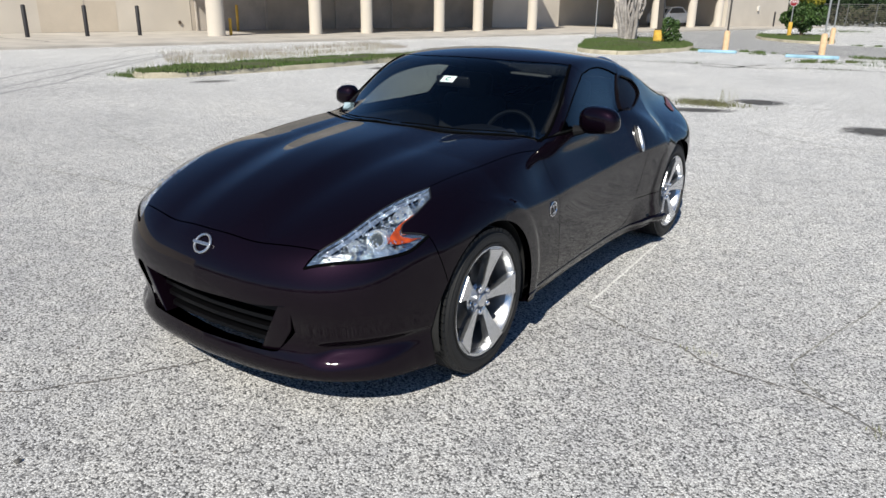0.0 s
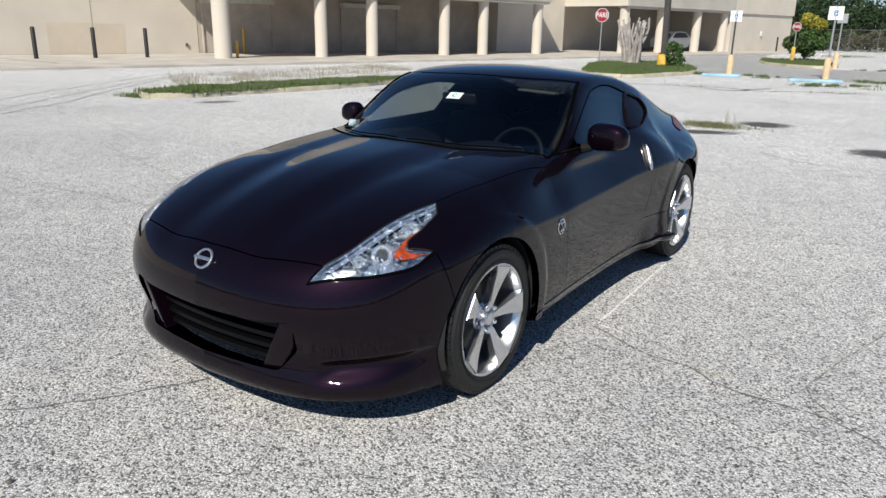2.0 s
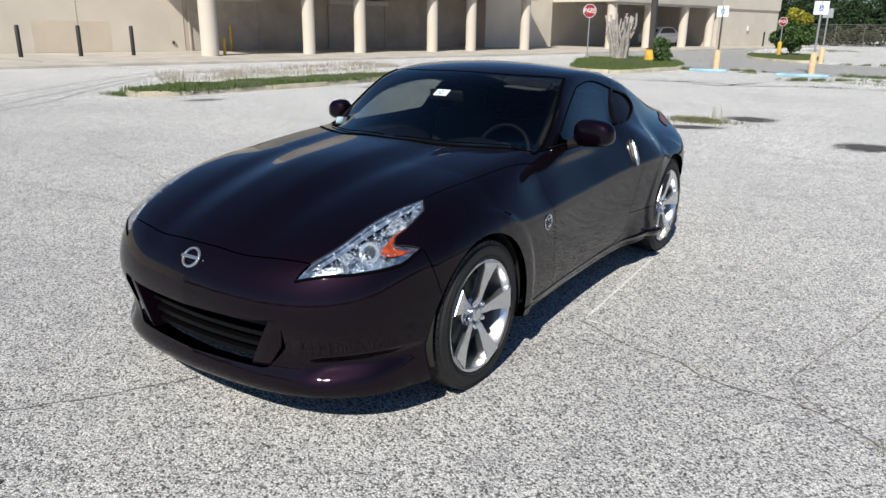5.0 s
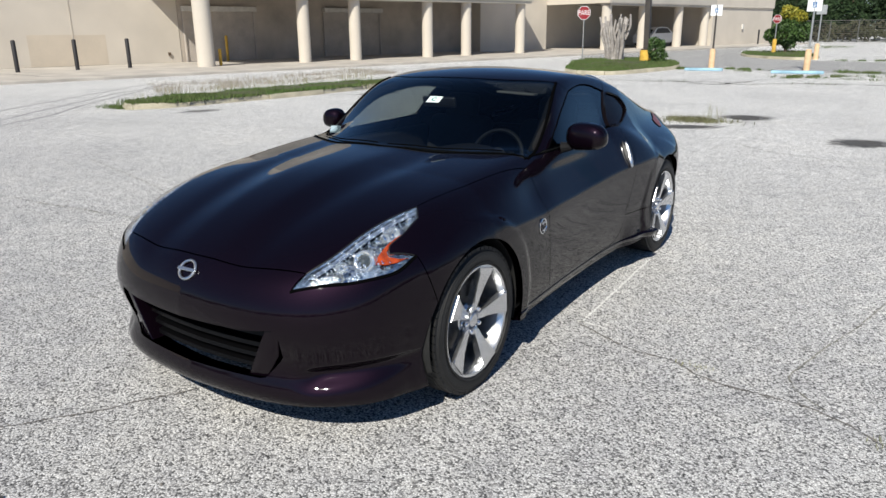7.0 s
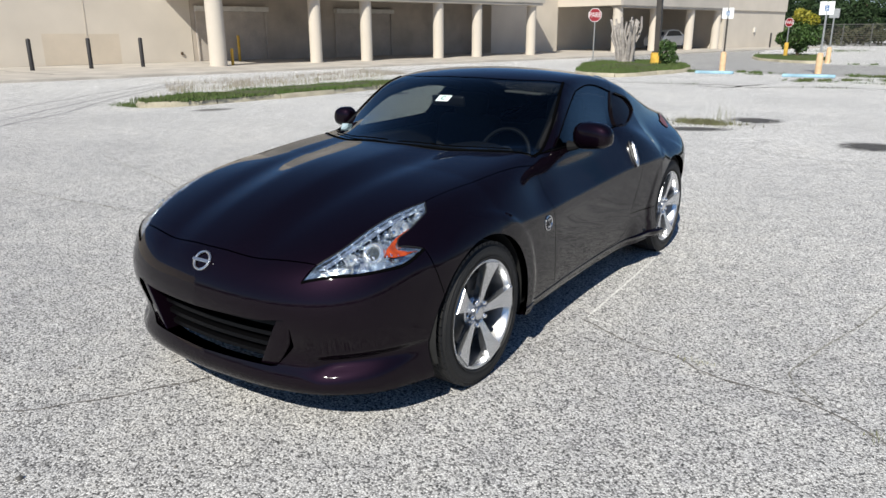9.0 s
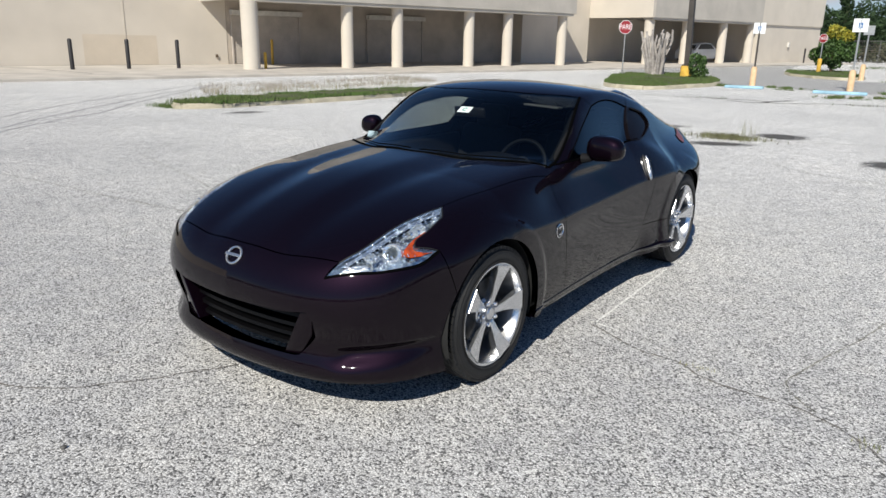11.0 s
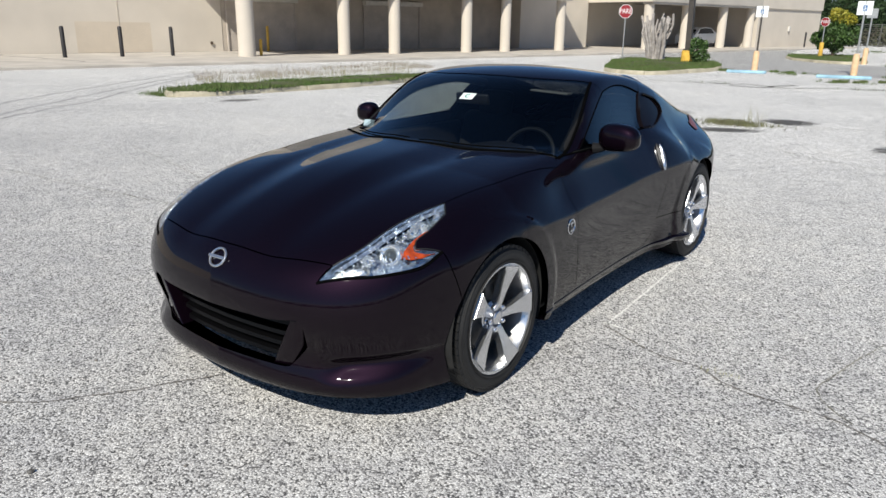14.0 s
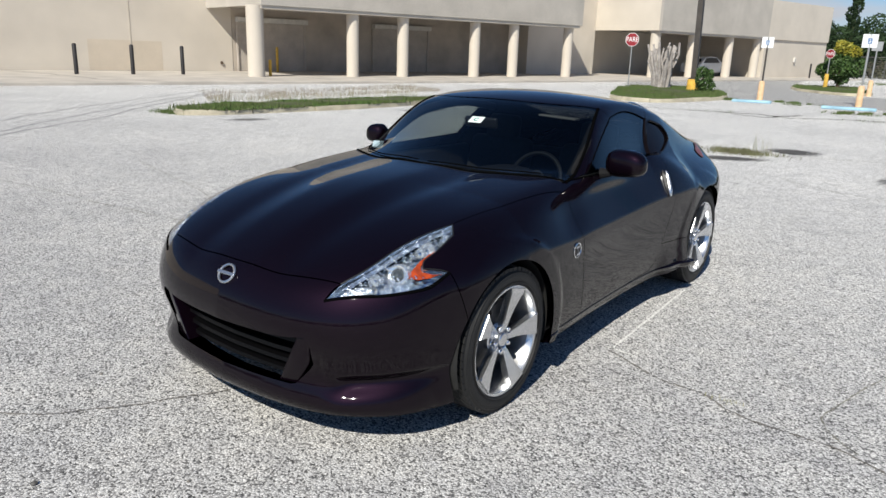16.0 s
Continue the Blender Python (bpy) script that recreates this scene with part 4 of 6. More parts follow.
q = rng.uniform(flat_lamp.min(0), flat_lamp.max(0), size=(900, 2))
q = q[inside(q, inset(resample(flat_lamp, 0.03), 0.016))][:150]
bm = bmesh.new()
for x, y in q:
    p, n = on_body(x, y, 0.02)
    k = rng.uniform(0.25, 0.95)
    lathe(bm, [(0, 0.007 * k), (0.0035 * k, 0.006 * k), (0.006 * k, 0.0035 * k), (0.007 * k, 0), (0.007 * k, -0.012)], Matrix.Translation(p) @ Vector((0.15, -0.75, 0.65)).to_track_quat("Z", "Y").to_matrix().to_4x4(), n=10)
both_sides(part("lamp_facets", bm, bead_chrome, car, smooth=True))
# polished strip along the upper edge of the lamp
strip = chain(top_line((0.556, -0.712), (0.596, -0.617), (0.622, -0.495), (0.644, -0.373), (0.673, -0.265), (0.697, -0.19), n=24), top_line((0.712, -0.215), (0.69, -0.285), (0.672, -0.375), (0.652, -0.495), (0.628, -0.60), (0.585, -0.70), n=24))
panel("lamp_trim", strip, "top", lamp_dark, lip=0.012, lift=-0.02, both=True, step=0.012)
lower = chain(top_line((0.56, -0.735), (0.62, -0.695), (0.675, -0.652), n=14), top_line((0.66, -0.64), (0.62, -0.66), (0.575, -0.705), n=14))
panel("lamp_shelf", lower, "top", chrome_dim, lip=0.012, lift=-0.024, both=True, step=0.014)

# ---- mouth, fangs, emblem ----
def front_plate(name, outline, y_back, mat, depth=0.02, label=""):
    bm = bmesh.new()
    p = from_front(np.array([o[0] for o in outline]), np.array([o[1] for o in outline]))
    a = [bm.verts.new((q[0], q[1] + y_back, q[2])) for q in p]
    b = [bm.verts.new((q[0] * 0.985, q[1] + y_back + depth, q[2])) for q in p]
    bm.faces.new(a)
    bm.faces.new(b[::-1])
    for i in range(len(a)):
        j = (i + 1) % len(a)
        bm.faces.new((a[i], b[i], b[j], a[j]))
    bmesh.ops.bevel(bm, geom=[e for e in bm.edges if all(v in a for v in e.verts)], offset=0.007, segments=3, affect="EDGES", profile=0.5)
    return part(name, bm, mat, car, label, smooth=True)


for sx in (1, -1):
    front_plate("bumper_fang", [(sx * x, z) for x, z in ((0.43, 0.484), (0.477, 0.488), (0.482, 0.45), (0.462, 0.372), (0.405, 0.268), (0.312, 0.264))], 0.012, paint, 0.10)
bm = bmesh.new()
box(bm, (-0.47, -0.70, 0.25), (0.47, -0.69, 0.49), 0.002)
part("grille_backing", bm, liner, car)
slat_black = material("gloss_black_slat", (0.002, 0.002, 0.0024), 0.4, vary=0.2, scale=40.0, Specular_IOR_Level=0.15)
for z, tilt in ((0.435, 0), (0.385, 0), (0.338, 0), (0.292, 0)):
    bm = bmesh.new()
    rows2 = []
    for x in np.linspace(-0.43, 0.43, 25):
        yy = -0.845 + float(nose_x(abs(x))) + 0.045
        rows2.append([bm.verts.new((x, yy + dy, z + dz)) for dy, dz in ((0, -0.010), (0.004, 0.006), (0.05, 0.018), (0.05, 0.008), (0.012, -0.010))])
    for a, b in zip(rows2, rows2[1:]):
        for i in range(5):
            bm.faces.new((a[i], b[i], b[(i + 1) % 5], a[(i + 1) % 5]))
    bm.faces.new(rows2[0])
    bm.faces.new(rows2[-1][::-1])
    part("grille_slat", bm, slat_black, car, smooth=True)
bm = bmesh.new()
box(bm, (-0.06, -0.838, 0.452), (0.10, -0.80, 0.50), 0.008)
part("grille_bracket", bm, liner, car)

p, n = Vector(from_front(np.array([0.014]), np.array([0.655]))[0]), Vector(slope(from_front(np.array([0.014]), np.array([0.655])))[0]).normalized()
badge = Matrix.Translation(p + n * 0.004) @ n.to_track_quat("Z", "Y").to_matrix().to_4x4()
emblem = new("emblem")
emblem.parent = car
bm = bmesh.new()
rr = []
for i in range(40):
    a = 2 * math.pi * i / 40
    rr.append([bm.verts.new(((0.040 + 0.0058 * math.cos(t)) * math.cos(a) * 1.05, (0.040 + 0.0058 * math.cos(t)) * math.sin(a), 0.006 * math.sin(t))) for t in np.linspace(0, 2 * math.pi, 9)[:-1]])
for i in range(40):
    for j in range(8):
        bm.faces.new((rr[i][j], rr[(i + 1) % 40][j], rr[(i + 1) % 40][(j + 1) % 8], rr[i][(j + 1) % 8]))
bmesh.ops.transform(bm, matrix=badge, verts=bm.verts)
part("emblem_ring", bm, satin, emblem, "silver round badge ring", smooth=True)
bm = bmesh.new()
box(bm, (-0.052, -0.0075, -0.002), (0.052, 0.0075, 0.009), 0.003, badge)
part("emblem_bar", bm, satin, emblem)

# ---- mirrors, handles, badges ----
for sx in (1, -1):
    mir = new("door_mirror")
    mir.parent = car
    bm = bmesh.new()
    bmesh.ops.create_uvsphere(bm, u_segments=28, v_segments=18, radius=1.0)
    for v in bm.verts:
        x, y, z = (math.copysign(abs(c) ** 0.72, c) for c in v.co)
        k = 1 - 0.10 * x
        v.co = Vector((x * 0.118, y * (0.07 if y < 0 else 0.045), z * 0.074 * k + 0.008 * (1 - x * x)))
    spot = Matrix.Translation((0.912, 1.085, 1.015)) if sx > 0 else Matrix.Translation((-0.855, 1.045, 1.018))
    wide_, tall = (1, 1) if sx > 0 else (-0.62, 0.86)
    bmesh.ops.transform(bm, matrix=spot @ pose(0, 0, 0, 0, -3 * sx, -9 * sx) @ Matrix.Diagonal((wide_, 1, tall, 1)), verts=bm.verts)
    part("mirror_shell", bm, paint, mir, smooth=True)
    bm = bmesh.new()
    box(bm, (-0.07, -0.002, -0.036), (0.07, 0.002, 0.036), 0.0015, spot @ Matrix.Translation((0, 0.042, 0)) @ pose(0, 0, 0, 0, 0, -9 * sx))
    part("mirror_glass", bm, chrome, mir)
    bm = bmesh.new()
    tube(bm, [(sx * 0.775, 1.06, 0.955), (sx * 0.82, 1.07, 0.962), (sx * 0.86, 1.08, 0.985)], 0.026, 10, taper=(1.2, 0.9, 1.0))
    part("mirror_foot", bm, dash_vinyl, mir, smooth=True)
    # upright door handle
    hd = new("door_handle")
    hd.parent = car
    ys, zs = (1.872, 1.862, 1.85, 1.838), (0.885, 0.835, 0.785, 0.735)
    q = mirrored(from_side(ys, zs)) if sx < 0 else from_side(ys, zs)
    bm = bmesh.new()
    tube(bm, [Vector(v) + Vector((sx * (0.010 + 0.010 * (1 - i / 11)), 0, 0)) for i, v in enumerate(bend(*q, n=12))], 0.016, 10, taper=[0.35, 0.7, 0.9, 1, 1, 1, 1, 1, 1, 0.9, 0.7, 0.35])
    part("handle_grip", bm, alloy, hd, "polished upright door handle", smooth=True)
    bm = bmesh.new()
    tube(bm, [Vector(v) + Vector((sx * -0.008, 0.004, 0)) for v in bend(*q, n=8)], 0.024, 10, taper=[0.4, 0.8, 1, 1, 1, 1, 0.8, 0.4])
    part("handle_recess", bm, black_plastic, hd, smooth=True)
    # round side badge
    c0 = from_side(np.array([0.585]), np.array([0.64]))[0]
    m = Matrix.Translation((sx * (c0[0] + 0.001), c0[1], c0[2])) @ pose(0, 0, 0, 0, 90 * sx, 0)
    sb = new("side_badge")
    sb.parent = car
    bm = bmesh.new()
    lathe(bm, [(0.0, 0.002), (0.033, 0.002), (0.036, 0.001), (0.036, -0.004)], m, n=32)
    part("badge_disc", bm, paint, sb, smooth=True)
    bm = bmesh.new()
    lathe(bm, [(0.034, 0.003), (0.0355, 0.006), (0.0385, 0.005), (0.039, -0.004)], m, n=32)
    part("badge_ring", bm, chrome, sb, "chrome badge ring", smooth=True)
    bm = bmesh.new()
    k = sx
    zed = [(-0.024, -0.020), (-0.016, -0.020), (0.006, 0.008 * 1), (0.016, 0.008), (0.016, -0.014), (0.024, -0.014), (0.024, 0.020), (0.016, 0.020), (-0.008, -0.008), (-0.016, -0.008), (-0.016, 0.016), (-0.024, 0.016)]
    prism(bm, [(x, y * k) for x, y in zed], 0.006, m @ Matrix.Translation((0, 0, 0.002)))
    part("badge_bars", bm, satin, sb)

# side skirts below the doors
for sx in (1, -1):
    bm = bmesh.new()
    rows4 = []
    for y in np.linspace(0.352, 2.205, 48):
        flare = 0.03 * max(0.0, (y - 1.65) / 0.55) ** 2
        x0 = float(from_side(np.array([y]), np.array([0.23]))[0, 0])
        rows4.append([bm.verts.new((sx * (x0 + dx + flare * w), y, z)) for dx, z, w in ((-0.012, 0.264, 0), (0.004, 0.260, 0.6), (0.008, 0.254, 1), (0.000, 0.236, 1), (-0.012, 0.220, 1), (-0.03, 0.212, 0.5), (-0.08, 0.212, 0))])
    for a, b in zip(rows4, rows4[1:]):
        for i in range(6):
            bm.faces.new((a[i], b[i], b[i + 1], a[i + 1]))
    part("side_skirt", bm, paint, car, smooth=True, sharp=60)

# ---- seals, wipers, stickers, spoiler, tail lamps ----
def bead(name, line, r, mat, both=True, closed=False, lift=0.0):
    """A rubber or trim strip that follows a line on the body."""
    n = slope(line)
    n /= np.linalg.norm(n, axis=1)[:, None]
    pts = line + n * lift
    for sx in ((1, -1) if both else (1,)):
        bm = bmesh.new()
        tube(bm, pts * np.array((sx, 1, 1)), r, 6)
        part(name, bm, mat, car, smooth=True)


seal = material("matt_seal", (0.0025, 0.0025, 0.0028), 0.8, vary=0.2, scale=30.0, Specular_IOR_Level=0.0, IOR=1.02)
bead("window_seal", chain(glass_front, glass_top), 0.004, seal)
bead("belt_seal", belt, 0.005, seal)
bead("pillar_cover", (glass_rear + np.array((0.0, 0.012, 0.0))), 0.024, smoked, lift=-0.016)
bead("screen_seal", screen_side, 0.009, seal)
bead("screen_seal", screen_base, 0.004, seal)
qw = np.vstack([quarter_window, quarter_window[:1]])
bead("quarter_seal", qw, 0.007, smoked, lift=0.001)
bead("lamp_seal", chain(lamp_inner, lamp_end[::-1], lamp_arm[::-1], lamp_notch[::-1], lamp_low[::-1]), 0.003, black_plastic, lift=-0.003)
bead("lamp_sill", lamp_low, 0.008, seal, lift=-0.004)
panel("cowl_cover", chain(screen_base, cowl), "top", black_plastic, lip=0.01, lift=-0.006, both=True, step=0.02)
for x0, x1 in ((0.05, 0.62), (-0.58, -0.02)):
    bm = bmesh.new()
    w = top_line((x0, 0.455 + 0.30 * (x0 / 0.7) ** 2), ((x0 + x1) / 2, 0.468 + 0.27 * ((x0 + x1) / 1.4) ** 2), (x1, 0.462 + 0.28 * (x1 / 0.7) ** 2), n=16)
    tube(bm, w + np.array((0, -0.004, 0.004)), 0.0035, 6)
    part("wiper", bm, seal, car, smooth=True)


def sticker(name, x, y, w, h, mat, label, turn=0.0, deep=0.002):
    p, n = on_body(x, y, deep)
    across = Vector((1, 0, 0)) - n * n.x
    across.normalize()
    up = n.cross(across)
    m = Matrix.Translation(p) @ Matrix((across, up, n)).transposed().to_4x4() @ pose(0, 0, 0, 0, 0, turn)
    bm = bmesh.new()
    box(bm, (-w / 2, -h / 2, -0.0005), (w / 2, h / 2, 0.0015), 0.0005, m)
    return part(name, bm, mat, car, label), m


white_paper = material("white_sticker", (0.72, 0.80, 0.78), 0.5, vary=0.08, scale=80.0)
green_ink = material("green_ink", (0.02, 0.22, 0.16), 0.5, vary=0.1, scale=80.0)
stk, m = sticker("windscreen_sticker", 0.05, 0.897, 0.085, 0.062, white_paper, "white square sticker with a green mark", 4)
bm = bmesh.new()
lathe(bm, [(0.010, 0.002), (0.018, 0.002)], m @ pose(0, 0, 0, 0, 0, 40), n=20, full=280)
part("sticker_mark", bm, green_ink, stk)
bm = bmesh.new()
box(bm, (-0.034, -0.026, -0.0006), (0.034, 0.026, 0.0006), 0.0004, Matrix.Translation((-0.668, 0.84, 0.985)) @ Vector((0.3, -0.72, 0.62)).to_track_quat("Z", "Y").to_matrix().to_4x4())
part("corner_sticker", bm, material("grey_sticker", (0.32, 0.42, 0.47), 0.5, vary=0.1, scale=60.0), car, "pale blue paper sticker")

bm = bmesh.new()
rows3 = []
for x in np.linspace(-0.45, 0.45, 31):
    k = abs(x) / 0.45
    y0, z0 = 3.08 - 0.08 * k ** 2.5, 1.187 - 0.257 * k ** 1.5
    rows3.append([bm.verts.new((x, y0 + dy, z0 + dz * (1 - 0.5 * k ** 4))) for dy, dz in ((-0.09, -0.012), (0.0, 0.012), (0.12, 0.022), (0.15, 0.012), (0.10, -0.004), (0, -0.014))])
for a, b in zip(rows3, rows3[1:]):
    for i in range(6):
        bm.faces.new((a[i], b[i], b[(i + 1) % 6], a[(i + 1) % 6]))
bm.faces.new(rows3[0])
bm.faces.new(rows3[-1][::-1])
for x in (-0.3, 0.3):
    box(bm, (x - 0.02, 3.0, 0.90), (x + 0.02, 3.10, 1.03), 0.008)
part("rear_spoiler", bm, paint, car, smooth=True)
tl = top_line((0.668, 2.90), (0.70, 2.88), (0.722, 2.885), (0.735, 2.92), (0.70, 3.0), (0.65, 3.07), (0.61, 3.08), (0.64, 2.99), (0.668, 2.90), n=50)[:-1]
panel("tail_lamp", tl, "top", red_lens, lip=0.01, lift=0.006, both=True, step=0.02, label="red boomerang tail lamp")


# ---- the car park's things ----
steel = material("galvanised_steel", (0.42, 0.43, 0.43), 0.45, metal=0.6, vary=0.2, scale=9.0)
brown_steel = material("dark_brown_steel", (0.06, 0.052, 0.045), 0.55, vary=0.3, scale=5.0)
black_steel = material("black_painted_steel", (0.022, 0.02, 0.022), 0.6, vary=0.3, scale=6.0)
sign_red = material("sign_red", (0.27, 0.012, 0.02), 0.45, vary=0.15, scale=7.0)
sign_white = material("sign_white", (0.78, 0.80, 0.80), 0.5, vary=0.06, scale=7.0)
sign_blue = material("sign_blue", (0.07, 0.17, 0.36), 0.5, vary=0.1, scale=9.0)
yellow_paint = material("faded_yellow_paint", (0.72, 0.44, 0.07), 0.8, vary=0.3, scale=5.0, grain=0.2, grain_scale=40)
peach_paint = material("faded_peach_paint", (0.80, 0.55, 0.33), 0.8, vary=0.2, scale=6.0, grain=0.2, grain_scale=50)
blue_paint = material("faded_blue_paint", (0.36, 0.58, 0.72), 0.85, vary=0.3, scale=3.0, grain=0.25, grain_scale=40)
soil = material("weedy_soil", (0.085, 0.095, 0.04), 0.95, vary=0.4, scale=2.0, grain=0.3, grain_scale=40, bump=0.02, bump_scale=12)
grass_mat = material("grass_blades", (0.072, 0.125, 0.034), 0.8, vary=0.5, scale=1.5, tint=(0.105, 0.12, 0.05), Specular_IOR_Level=0.2)
dry_grass = material("dry_weeds", (0.30, 0.27, 0.16), 0.85, vary=0.4, scale=3.0, tint=(0.16, 0.18, 0.07))
leaf_dark = material("dark_leaves", (0.030, 0.055, 0.020), 0.7, vary=0.6, scale=1.3, tint=(0.012, 0.026, 0.01), Specular_IOR_Level=0.25)
leaf_light = material("bright_leaves", (0.10, 0.20, 0.035), 0.55, vary=0.5, scale=2.0, tint=(0.03, 0.08, 0.015))
leaf_mid = material("green_leaves", (0.065, 0.12, 0.025), 0.6, vary=0.6, scale=2.0, tint=(0.02, 0.05, 0.012))
leaf_yellow = material("yellow_leaves", (0.38, 0.31, 0.03), 0.6, vary=0.4, scale=4.0, tint=(0.12, 0.17, 0.025))
bark = material("grey_dead_wood", (0.42, 0.385, 0.36), 0.9, vary=0.4, scale=6.0, grain=0.3, grain_scale=60, bump=0.01, bump_scale=30)
brown_bark = material("brown_bark", (0.12, 0.085, 0.06), 0.9, vary=0.4, scale=8.0, bump=0.01, bump_scale=30)
crack_dark = material("crack_dirt", (0.19, 0.175, 0.16), 0.95, vary=0.4, scale=12.0)
crack_weed = material("crack_moss", (0.27, 0.26, 0.225), 0.95, vary=0.8, scale=15.0)
crack_deep = material("deep_crack_dirt", (0.075, 0.07, 0.055), 0.95, vary=0.5, scale=6.0)
stain_mat = material("dark_stain", (0.11, 0.105, 0.10), 0.8, vary=0.4, scale=6.0, grain=0.5, grain_scale=90)
line_paint = material("worn_white_line", (0.80, 0.79, 0.77), 0.85, vary=0.2, scale=14.0, grain=0.25, grain_scale=90)


def blades(name, spots, height, width, mat, label, category, lean=0.35, seed=1, parent=None, kind="stuff"):
    """Many thin blades, each a bent strip of two faces; spots: x, y, z of each foot and its share of the height."""
    rng = np.random.default_rng(seed)
    v, f = [], []
    for x, y, z, k in spots:
        a, h = rng.uniform(0, 2 * math.pi), height * k * rng.uniform(0.6, 1.25)
        dx, dy = math.cos(a), math.sin(a)
        b = rng.uniform(0, 2 * math.pi)
        lx, ly = lean * h * math.cos(b) * rng.uniform(0.2, 1), lean * h * math.sin(b) * rng.uniform(0.2, 1)
        w = width * rng.uniform(0.6, 1.3)
        i = len(v)
        v += [(x - dx * w, y - dy * w, z), (x + dx * w, y + dy * w, z), (x + lx * 0.4 + dx * w * 0.7, y + ly * 0.4 + dy * w * 0.7, z + h * 0.6), (x + lx * 0.4 - dx * w * 0.7, y + ly * 0.4 - dy * w * 0.7, z + h * 0.6), (x + lx, y + ly, z + h)]
        f += [(i, i + 1, i + 2, i + 3), (i + 3, i + 2, i + 4)]
    ob = link_mesh(name, v, f, mat, parent)
    return tagged(ob, label, category, kind=kind)


def leaves(spots, size, seed, flat=0.0):
    """Small folded leaves at places, as vertices and faces."""
    rng = np.random.default_rng(seed)
    p = np.asarray(spots)
    k = len(p)
    d = rng.normal(size=(k, 3))
    d /= np.linalg.norm(d, axis=1)[:, None]
    e = np.cross(d, rng.normal(size=(k, 3)))
    e /= np.linalg.norm(e, axis=1)[:, None]
    n = np.cross(d, e)
    s = size * rng.uniform(0.6, 1.3, size=(k, 1))
    v = np.stack([p - d * s, p + e * s * 0.42 + n * s * 0.1, p + d * s, p - e * s * 0.42 + n * s * 0.1], 1).reshape(-1, 3)
    i = np.arange(k)[:, None] * 4
    f = np.concatenate([i + [[0, 1, 2]], i + [[0, 2, 3]]], 1).reshape(-1, 3)
    return v, f


def clump(rng, centre, radii, count, hollow=0.55):
    d = rng.normal(size=(count, 3))
    d /= np.linalg.norm(d, axis=1)[:, None]
    r = rng.uniform(hollow, 1.0, size=(count, 1)) ** 0.6
    return np.asarray(centre) + d * r * np.asarray(radii)


def shrub(name, at, blobs, leaf, size, mat, label, category="shrub", trunk=None, seed=3, bark_mat=None, extra=None):
    """A woody plant: stems and a crown of many leaves in uneven clumps."""
    rng = np.random.default_rng(seed)
    t = thing(name, at, label, category)
    for k, (p0, p1, r) in enumerate(trunk or ()):
        bm = bmesh.new()
        q0, q1 = Vector(p0), Vector(p1)
        pts = [q0.lerp(q1, u) + Vector(rng.normal(size=3) * 0.03 * (0 < u < 1)) for u in (0, 0.3, 0.6, 1)]
        tube(bm, pts, r, 8, taper=(1.0, 0.8, 0.65, 0.45))
        part("trunk" if k == 0 else "limb", bm, bark_mat or brown_bark, t, smooth=True)
    sp = np.concatenate([clump(rng, c, r, n) for c, r, n in blobs])
    sp = sp[sp[:, 2] > 0.04]
    v, f = leaves(sp, leaf, seed)
    link_mesh("crown", v, f, mat, t)
    if extra:
        c2, mat2 = extra
        sp = np.concatenate([clump(rng, c, r, n) for c, r, n in c2])
        v, f = leaves(sp, leaf, seed + 5)
        link_mesh("blossom_crown", v, f, mat2, t, "yellow-green top leaves")
    return t


